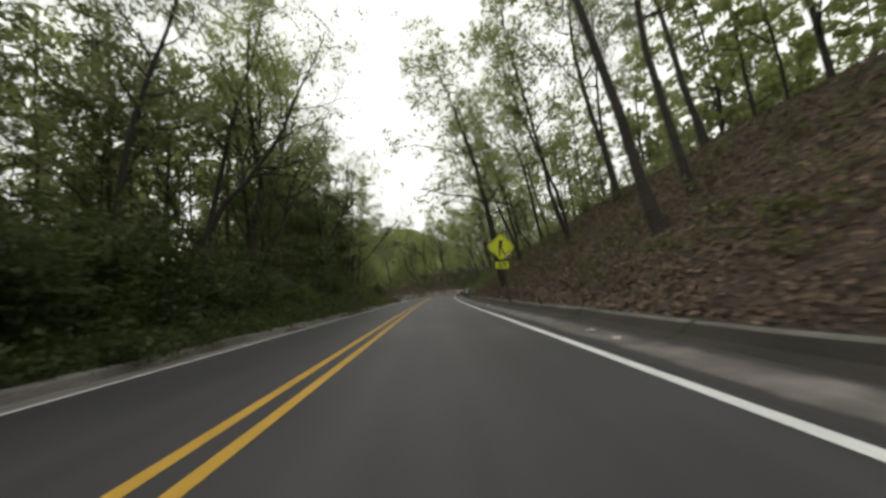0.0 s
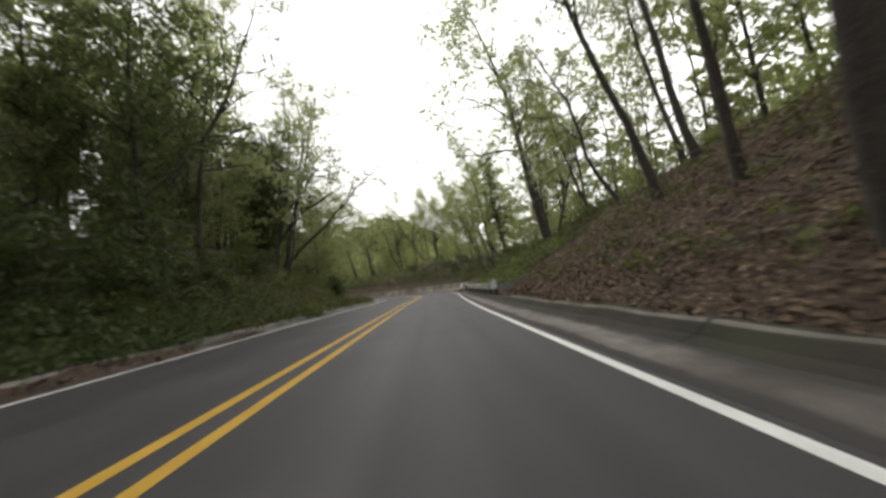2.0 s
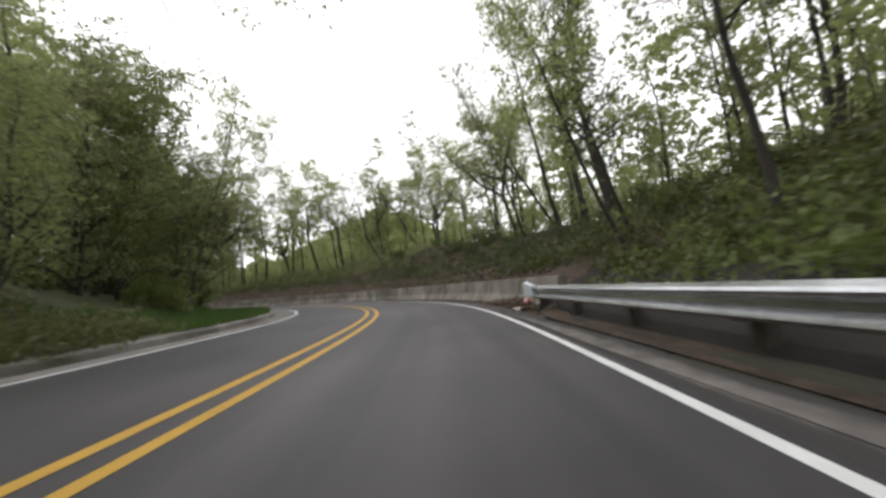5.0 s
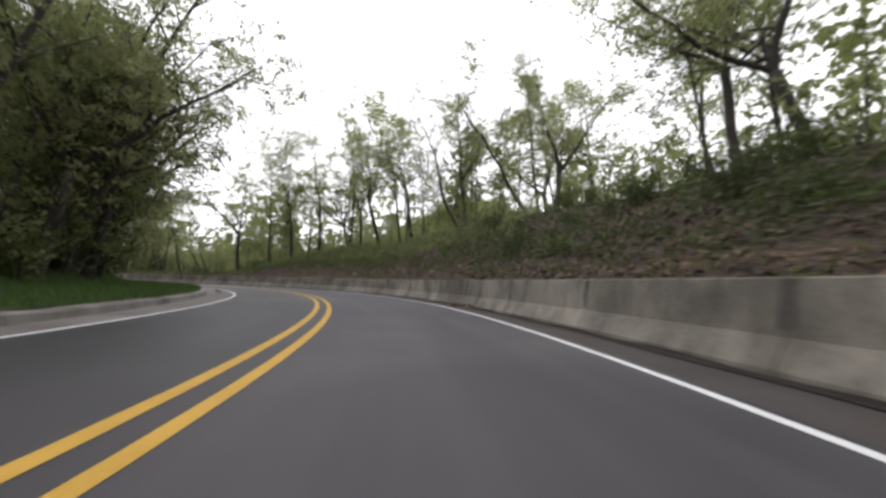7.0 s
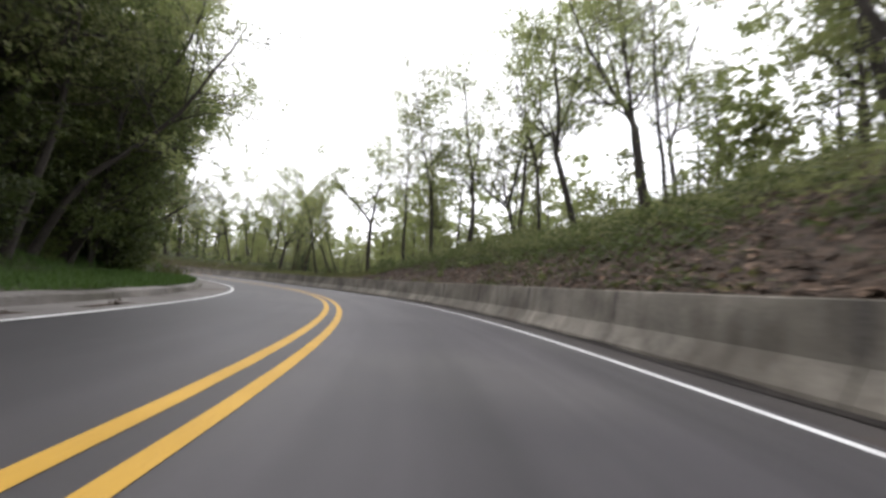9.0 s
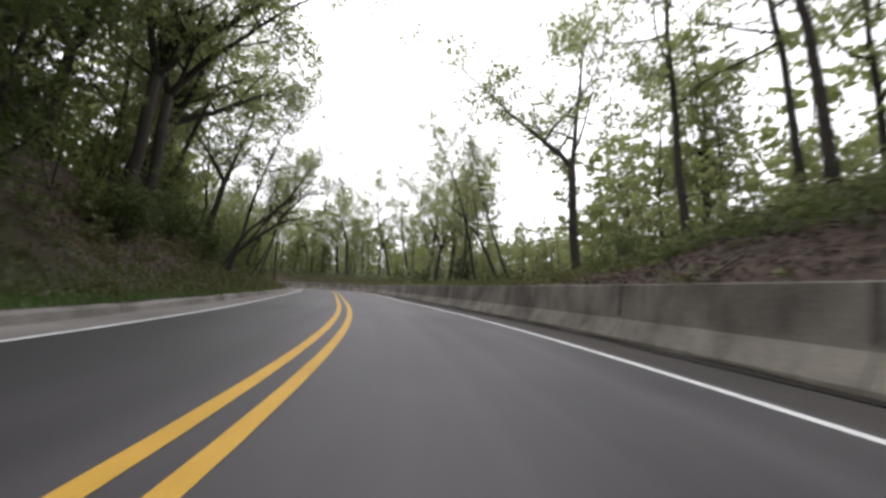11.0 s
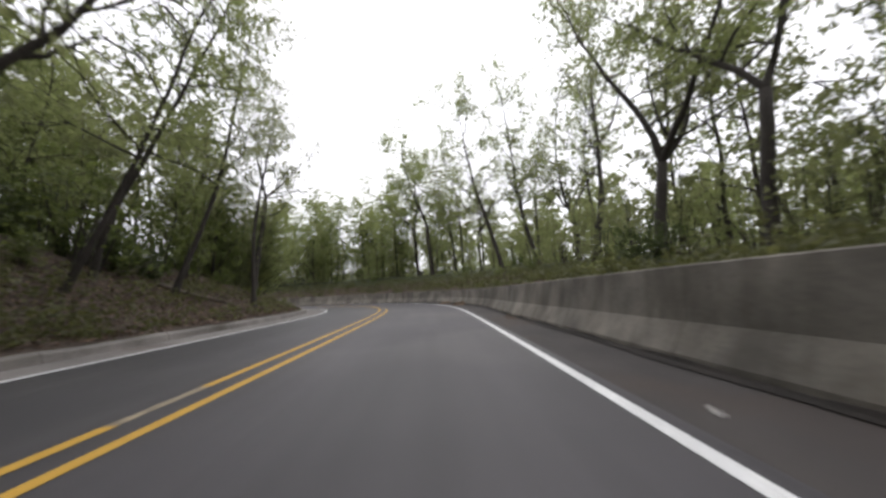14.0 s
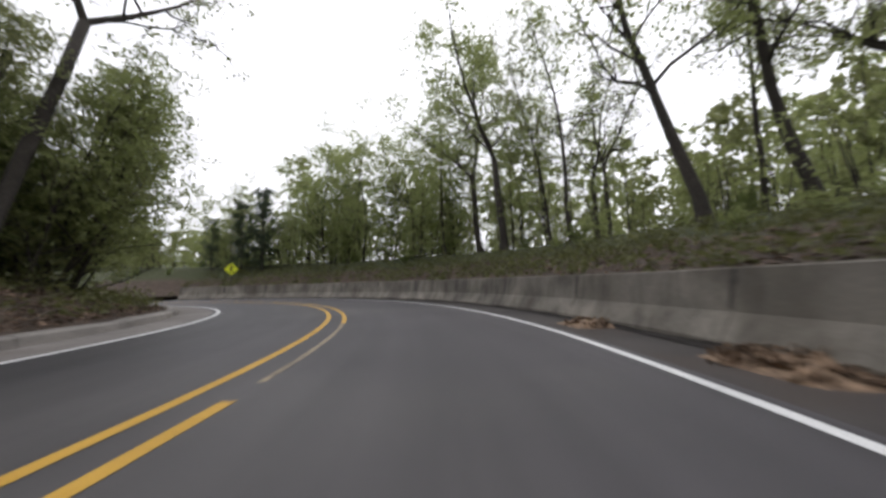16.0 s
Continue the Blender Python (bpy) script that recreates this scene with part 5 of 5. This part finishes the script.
weeds("undergrowth", "yellow-green plants along the crest of the bank", 118, 1600, 79, 110, 9.0, 13.2, 0.75, LEAF_OLIVE, size=0.12)
weeds("undergrowth", "dark green scrub over the upper half of the bank", 120, 1300, 88, 110, 7.6, 12.6, 0.5, LEAF_SHADE, size=0.12)
weeds("undergrowth", "dark scrubby plants low on the bank above the wall", 119, 420, 56, 96, 5.7, 9.2, 0.32, LEAF_DARK, size=0.10)
weeds("undergrowth", "thin green plants on the leafy bank", 106, 420, 2, 32, 5.4, 10.5, 0.3, LEAF_WEED, size=0.12)
weeds("undergrowth", "green and straw-coloured plants behind the wall", 107, 2400, 108, 180, 5.6, 11, 0.4, LEAF_WEED, size=0.12)
weeds("undergrowth", "green plants at the foot of the wooded bank", 108, 750, 108, 136, -4.9, -8.5, 0.4, LEAF_WEED, size=0.12)
weeds("undergrowth", "sparse green plants in the dead leaves", 109, 500, 134, 172, -5.2, -9.0, 0.35, LEAF_WEED, size=0.12)
weeds("undergrowth", "tufts of green hanging over the top of the wall", 110, 42, 60, 178, 5.6, 5.95, 0.3, LEAF_WEED, per=30, size=0.11)
blades("grass", "lush green verge grass along the kerb", 111, 42000, 55, 107, -4.8, -9.2, 0.20)
blades("grass", "green grass along the kerb below the thicket", 113, 9000, 12, 36, -4.85, -6.2, 0.26)
weeds("undergrowth", "green weeds leaning out over the kerb", 114, 110, 36.6, 38.4, -4.6, -5.3, 0.45, LEAF_BUSH, size=0.12)
weeds("undergrowth", "dark weeds leaning out over the kerb", 115, 60, 7.0, 8.0, -4.6, -5.2, 0.4, LEAF_DARK, size=0.12)
blades("grass", "tufts of green grass behind the kerb", 112, 9000, 107, 132, -4.8, -6.5, 0.16)
sticks("grey broken twigs lying in the dead leaves", 141, 420, 0, 38, 5.0, 11.5)
sticks("grey broken twigs and dead stalks above the wall", 142, 620, 56, 108, 5.7, 11.5)
sticks("grey broken twigs on the leafy bank", 143, 260, 112, 160, -5.2, -9.5)
litter("leaf_litter", "large curled dead leaves and clods of earth above the wall", 127, 3500, 56, 100, 5.6, 10.5, size=0.2)
litter("leaf_litter", "brown dead leaves covering the cut bank", 121, 85000, -1, 37, 4.6, 13.0, size=0.078)
# leaves above the wall coloured darker to stand for shade on the bank
litter("leaf_litter", "brown dead leaves and soil above the wall", 122, 52000, 56, 108, 5.5, 12.0, size=0.085, mat=SHADED_LITTER)
litter("leaf_litter", "dry brown leaves on the low bank", 123, 26000, 112, 160, -4.9, -9.5, size=0.09)
litter("leaf_litter", "scattered dead leaves above the wall", 124, 7000, 108, 172, 5.3, 9.0)
litter("leaf_litter", "dead leaves blown over the mossy kerb", 126, 2400, -1, 34, 4.5, 4.85, size=0.07)
litter("leaf_litter", "dead leaves on the dark bank", 125, 6000, 34, 56, -5.2, -9.5)


def leaf_heap(name, label, seed, count, s0, s1, o0, o1, high, mat=None):
    """A drift of dead leaves and earth lying on the shoulder."""
    rng = np.random.default_rng(seed)
    n, k = 22, 9
    verts, faces = [], []
    for i in range(n):
        for j in range(k):
            a, b = i / (n - 1), j / (k - 1)
            z = high * math.sin(math.pi * a) ** 0.7 * (0.35 + 0.65 * b) * (math.sin(math.pi * min(1, b * 0.72)) ** 0.8) * (0.75 + 0.5 * noise.noise(Vector((a * 9, b * 5, seed))))
            verts.append(at(s0 + (s1 - s0) * a, o0 + (o1 - o0) * b, z - 0.015))
    for i in range(n - 1):
        for j in range(k - 1):
            p = i * k + j
            faces.append((p, p + 1, p + k + 1, p + k))
    heap = new(name)
    tagged(heap, label, "leaf pile")
    child("earth", mesh_from("earth", verts, faces, mat or DRYLEAF, True), heap, "packed dead leaves and earth")
    v = np.array(verts)
    c = v[rng.integers(0, len(v), count)] + rng.normal(0, 1, (count, 3)) * np.array([0.06, 0.06, 0.012])
    keep = c[:, 2] > 0.015
    lv, lf = leaves(rng, c[keep], 0.01, 0.075, int(keep.sum()), tight=0.05)
    child("leaf_cover", mesh_from("leaf_cover", lv, lf, LITTER if mat else DRYLEAF), heap)
    return heap


leaf_heap("leaf_pile", "long drift of dead brown leaves against the barrier wall", 3, 3000, 53.6, 59.6, 4.35, 5.25, 0.42, GROUND)
leaf_heap("leaf_pile", "thin spread of sandy dirt and dead leaves by the wall", 23, 260, 57.8, 62.5, 4.3, 5.0, 0.045, GROUND)
leaf_heap("leaf_pile", "small drift of dead leaves on the shoulder", 5, 700, 73.8, 76.2, 4.35, 4.95, 0.12, GROUND)
leaf_heap("leaf_pile", "heap of dead brown leaves at the foot of the wall", 7, 1000, 147.2, 148.4, 4.3, 4.95, 0.19)
leaf_heap("leaf_pile", "small heap of dead leaves beside the wall", 9, 420, 150.2, 151.1, 4.15, 4.85, 0.15)
leaf_heap("leaf_pile", "thin scatter of dead leaves beside the wall", 11, 160, 136.3, 137.5, 4.25, 4.6, 0.05, GROUND)

leaf_heap("leaf_pile", "low drift of dead leaves spilling over kerb and gutter", 17, 1300, 22.2, 27.9, -3.86, -4.78, 0.25, GROUND)
leaf_heap("leaf_pile", "patchy dead leaves and grit lying in the gutter", 19, 420, 28.3, 31.4, -3.84, -4.5, 0.08, GROUND)
leaf_heap("leaf_pile", "few dead leaves lying in the gutter", 21, 160, 14.4, 15.9, -3.95, -4.5, 0.06, GROUND)
leaf_heap("leaf_pile", "thin line of dark dirt lying in the gutter", 13, 90, 88.7, 90.2, -3.98, -3.72, 0.035, GROUND)
leaf_heap("leaf_pile", "thin line of dark dirt lying in the gutter", 15, 90, 86.2, 87.6, -4.0, -3.75, 0.03, GROUND)

# ---- guard rail ----
RAIL_OFF, RAIL_A, RAIL_B = 4.42, 34.35, 54.0
rail = new("guard_rail")
tagged(rail, "galvanised steel W-beam guard rail on dark posts", "guard rail")


def beam(s):
    wave = [(0.00, 0.445), (0.055, 0.46), (0.08, 0.49), (0.07, 0.52), (0.012, 0.57), (0.005, 0.625), (0.06, 0.66), (0.08, 0.69), (0.065, 0.72), (0.00, 0.76)]
    front = [(RAIL_OFF - d, z - 0.06 + 0.05 * max(0.0, 1 - (s - RAIL_A) / 0.9) ** 2) for d, z in wave]
    return front + [(o + 0.006, z) for o, z in front[::-1]]


child("beam", ribbon_mesh("beam", RAIL_A, RAIL_B, beam, STEEL, closed=True), rail, "corrugated galvanised steel beam")
for i in range(11):
    s = RAIL_A + 0.8 + i * 1.9
    bm = bmesh.new()
    box(bm, (0.15, 0.15, 0.94), (0, 0, 0.22), 0.008)
    post = part("post", bm, POSTWOOD, rail)
    post.matrix_basis = Matrix.Translation(at(s, RAIL_OFF + 0.24)) @ Matrix.Rotation(heading(s), 4, "Z")
    bm = bmesh.new()
    box(bm, (0.16, 0.11, 0.32), (-0.155, 0, 0.53), 0.006)
    part("spacer", bm, POSTWOOD, post)


def terminal(s0, s1):
    def shape(s):
        f = abs(s - s0) / abs(s1 - s0)
        d, x = 0.085 + 0.04 * f * f, RAIL_OFF + 0.06 * f ** 3
        lo, hi = 0.40 + 0.05 * f, 0.715 + 0.10 * f
        return [(x - 0.05 + 0.02 * f, lo), (x - d, lo + 0.03), (x - d, hi - 0.03), (x - 0.02, hi), (x + 0.03, hi - 0.01), (x + 0.03, lo + 0.01)]
    lo, hi = min(s0, s1), max(s0, s1)
    return ribbon_mesh("end_piece", lo, hi, shape, TERMINAL, step=0.12, closed=True)


child("end_piece", terminal(RAIL_A + 0.02, RAIL_A - 0.34), rail, "pale flared sheet-metal end terminal")
child("end_piece", terminal(RAIL_B - 0.02, RAIL_B + 0.70), rail, "pale flared sheet-metal end terminal")


# ---- warning signs ----
def warning_sign(s, off, centre_z, lean, turn, plate, label, skew=0.0):
    """A yellow diamond on a steel post, with a black symbol and, if plate, a small plate below."""
    g = float(height(s, off)) if off < 0 or s > 60 else 0.2
    sign = new("warning_sign")
    tagged(sign, label, "road sign", "yellow warning signs")
    cz = centre_z - g
    bm = bmesh.new()
    for a in (-1, 1):
        box(bm, (0.012, 0.035, cz + 0.72), (a * 0.025, 0.03, (cz + 0.72) / 2 - 0.25), 0.002)
    box(bm, (0.062, 0.010, cz + 0.72), (0, 0.012, (cz + 0.72) / 2 - 0.25), 0.002)
    part("post", bm, POSTWOOD, sign, "dark steel channel post")
    q = Matrix.Rotation(radians(45), 4, "Y")
    bm = bmesh.new()
    box(bm, (0.76, 0.006, 0.76), (0, 0, 0))
    es = [e for e in bm.edges if abs((e.verts[0].co - e.verts[1].co).y) > 0.003]
    bmesh.ops.bevel(bm, geom=es, offset=0.05, segments=4, affect="EDGES")
    bmesh.ops.transform(bm, matrix=Matrix.Translation((0, 0, cz)) @ q, verts=bm.verts)
    face = part("panel", bm, SIGNYELLOW, sign, "fluorescent yellow-green diamond plate")
    bm = bmesh.new()
    for m in (Matrix(), Matrix.Rotation(radians(90), 4, "Y"), Matrix.Rotation(radians(180), 4, "Y"), Matrix.Rotation(radians(270), 4, "Y")):
        box(bm, (0.64, 0.002, 0.014), (0, 0, 0), 0, Matrix())
        bmesh.ops.transform(bm, matrix=Matrix.Translation((0, -0.006, cz)) @ q @ m @ Matrix.Translation((0, 0, 0.335)), verts=bm.verts[-8:])
    part("border", bm, SIGNBLACK, face, "thin black border")
    bm = bmesh.new()
    box(bm, (0.13, 0.003, 0.30), (-0.01, -0.006, cz + 0.10), 0.0, Matrix.Rotation(radians(8), 4, "Y"))
    box(bm, (0.06, 0.003, 0.34), (-0.05, -0.006, cz - 0.18), 0.0, Matrix.Rotation(radians(-3), 4, "Y"))
    box(bm, (0.055, 0.003, 0.34), (0.075, -0.006, cz - 0.17), 0.0, Matrix.Rotation(radians(-28), 4, "Y"))
    part("symbol", bm, SIGNBLACK, face, "plain black symbol of bars")
    if plate:
        bm = bmesh.new()
        box(bm, (0.50, 0.006, 0.26), (0.03, 0, cz - 0.70), 0.002)
        small = part("plate", bm, SIGNYELLOW, sign, "small yellow plate below the diamond")
        bm = bmesh.new()
        for dx, dz, w in ((-0.10, 0.05, 0.14), (0.09, 0.05, 0.16), (-0.07, -0.05, 0.20), (0.14, -0.05, 0.10)):
            box(bm, (w, 0.002, 0.06), (0.03 + dx, -0.005, cz - 0.70 + dz))
        part("lettering_bars", bm, SIGNBLACK, small, "plain dark bars")
    twist = Matrix.Translation((0, 0, cz)) @ Matrix.Rotation(radians(skew), 4, "Y") @ Matrix.Translation((0, 0, -cz))
    face.matrix_basis = twist
    if plate:
        small.matrix_basis = twist
    x, y, _ = at(s, off)
    sign.matrix_basis = Matrix.Translation((x, y, g)) @ Matrix.Rotation(heading(s) + radians(turn), 4, "Z") @ Matrix.Rotation(radians(lean), 4, "Y")
    return sign


warning_sign(13.35, 4.34, 2.27, -2, 0, True, "yellow diamond warning sign with small plate on a leaning post", 8.0)
warning_sign(175.8, 5.5, 2.35, 0, -52, False, "yellow diamond warning sign at the far side of the bend")

# ---- fallen wood ----


def fallen(name, label, pts, r, twigs):
    verts, faces = [], []
    tube(verts, faces, pts, [r * (1 - 0.6 * i / (len(pts) - 1)) for i in range(len(pts))], 8)
    rng = np.random.default_rng(len(pts) * 7 + twigs)
    for _ in range(twigs):
        i = int(rng.integers(1, len(pts) - 1))
        p = Vector(pts[i])
        d = Vector((rng.normal(), rng.normal(), abs(rng.normal()) * 0.6)).normalized()
        tube(verts, faces, [p, p + d * 0.4, p + d * 0.8 + Vector((0, 0, 0.08))], [r * 0.35, r * 0.25, r * 0.08], 5)
    return tagged(new(name, mesh_from(name, verts, faces, DEADWOOD, True)), label, "log")


def over(s, off, dz):
    return at(s, off, float(height(s, off)) + dz)


fallen("fallen_branch", "fallen dead branch lying down the leafy bank", [at(q, o, max(z, float(height(q, o)) + 0.10)) for q, o, z in ((141.0, -8.3, 1.50), (141.4, -7.5, 1.28), (141.8, -6.9, 1.08), (142.1, -6.4, 0.92), (142.4, -5.8, 0.60), (142.6, -5.45, 0.44))], 0.095, 2)
fallen("fallen_branch", "crooked dead branch on the bank", [over(147.0, -8.6, 0.1), over(147.6, -8.0, 0.28), over(148.0, -7.2, 0.22), over(148.1, -6.7, 0.05)], 0.05, 2)
fallen("fallen_log", "dark fallen log lying behind the top of the wall", [over(144.6, 5.5, 0.10), over(144.5, 6.1, 0.14), over(144.5, 6.7, 0.18), over(144.6, 7.3, 0.16), over(144.9, 8.1, 0.12)], 0.12, 3)


def stump(s, off, r, high):
    rng = np.random.default_rng(31)
    n, rings = 12, ((1.5, -0.15), (1.15, 0.05), (1.0, high * 0.6), (0.95, high))
    verts = [(r * k * (1 + 0.08 * math.sin(3 * a + k)) * math.cos(a), r * k * math.sin(a), z + (rng.uniform(-0.06, 0.08) if z == high else 0)) for k, z in rings for a in (2 * math.pi * i / n for i in range(n))]
    faces = [(i * n + j, i * n + (j + 1) % n, (i + 1) * n + (j + 1) % n, (i + 1) * n + j) for i in range(3) for j in range(n)] + [tuple(3 * n + j for j in range(n))]
    ob = new("tree_stump", mesh_from("tree_stump", verts, faces, DEADWOOD, False))
    ob.matrix_basis = Matrix.Translation(over(s, off, 0.0))
    return tagged(ob, "dark rotten tree stump in the weeds above the wall", "stump")


stump(146.7, 7.3, 0.16, 0.34)

# ---- litter on the verge ----


def scrap(s, off, z, w, l, tilt, seed, label, name="paper_scrap", mat=None):
    rng = np.random.default_rng(seed)
    n = 5
    verts = [((i / (n - 1) - 0.5) * w, (j / (n - 1) - 0.5) * l, 0.03 + 0.018 * rng.normal()) for i in range(n) for j in range(n)]
    top = len(verts)
    verts += [(x, y, z_ - 0.006) for x, y, z_ in verts]
    faces = []
    for i in range(n - 1):
        for j in range(n - 1):
            a = i * n + j
            faces += [(a, a + n, a + n + 1, a + 1), (top + a, top + a + 1, top + a + n + 1, top + a + n)]
    ob = new(name, mesh_from(name, verts, faces, mat or PAPER))
    ob.matrix_basis = Matrix.Translation(at(s, off, z)) @ Matrix.Rotation(heading(s) + tilt, 4, "Z")
    return tagged(ob, label, "litter")


scrap(5.2, 3.75, 0.01, 0.07, 0.10, 0.4, 1, "crumpled white paper scrap on the gravel")
scrap(4.4, 3.72, 0.01, 0.06, 0.08, 1.1, 2, "crumpled white paper scrap on the gravel")
scrap(15.3, 3.8, 0.01, 0.07, 0.10, 0.1, 3, "crumpled white paper scrap on the gravel")
scrap(16.9, 4.75, 0.24, 0.14, 0.22, 0.7, 4, "white scrap lying on the leaf-covered bank")
scrap(128.8, 3.95, -0.02, 0.05, 0.07, 0.2, 5, "flattened white scrap on the dark shoulder")
scrap(55.1, 4.3, 0.06, 0.14, 0.30, 1.3, 6, "white paper scrap in the drift of leaves")


def paper_cup(s, off, z):
    cup = new("paper_cup")
    tagged(cup, "crushed red and white paper cup in the leaves", "litter")
    bm = bmesh.new()
    bmesh.ops.create_cone(bm, cap_ends=True, segments=16, radius1=0.055, radius2=0.075, depth=0.20)
    bmesh.ops.bevel(bm, geom=[e for e in bm.edges if abs(e.verts[0].co.z - e.verts[1].co.z) < 0.01], offset=0.006, segments=2, affect="EDGES")
    part("cup_body", bm, RED, cup, "faded red paper cup", True)
    bm = bmesh.new()
    bmesh.ops.create_cone(bm, cap_ends=True, segments=16, radius1=0.070, radius2=0.0745, depth=0.05, matrix=Matrix.Translation((0, 0, 0.02)))
    part("band", bm, PAPER, cup, "white printed band", True)
    cup.matrix_basis = Matrix.Translation(at(s, off, z)) @ Matrix.Rotation(0.7, 4, "Z") @ Matrix.Rotation(radians(78), 4, "X")


paper_cup(55.5, 4.7, 0.24)
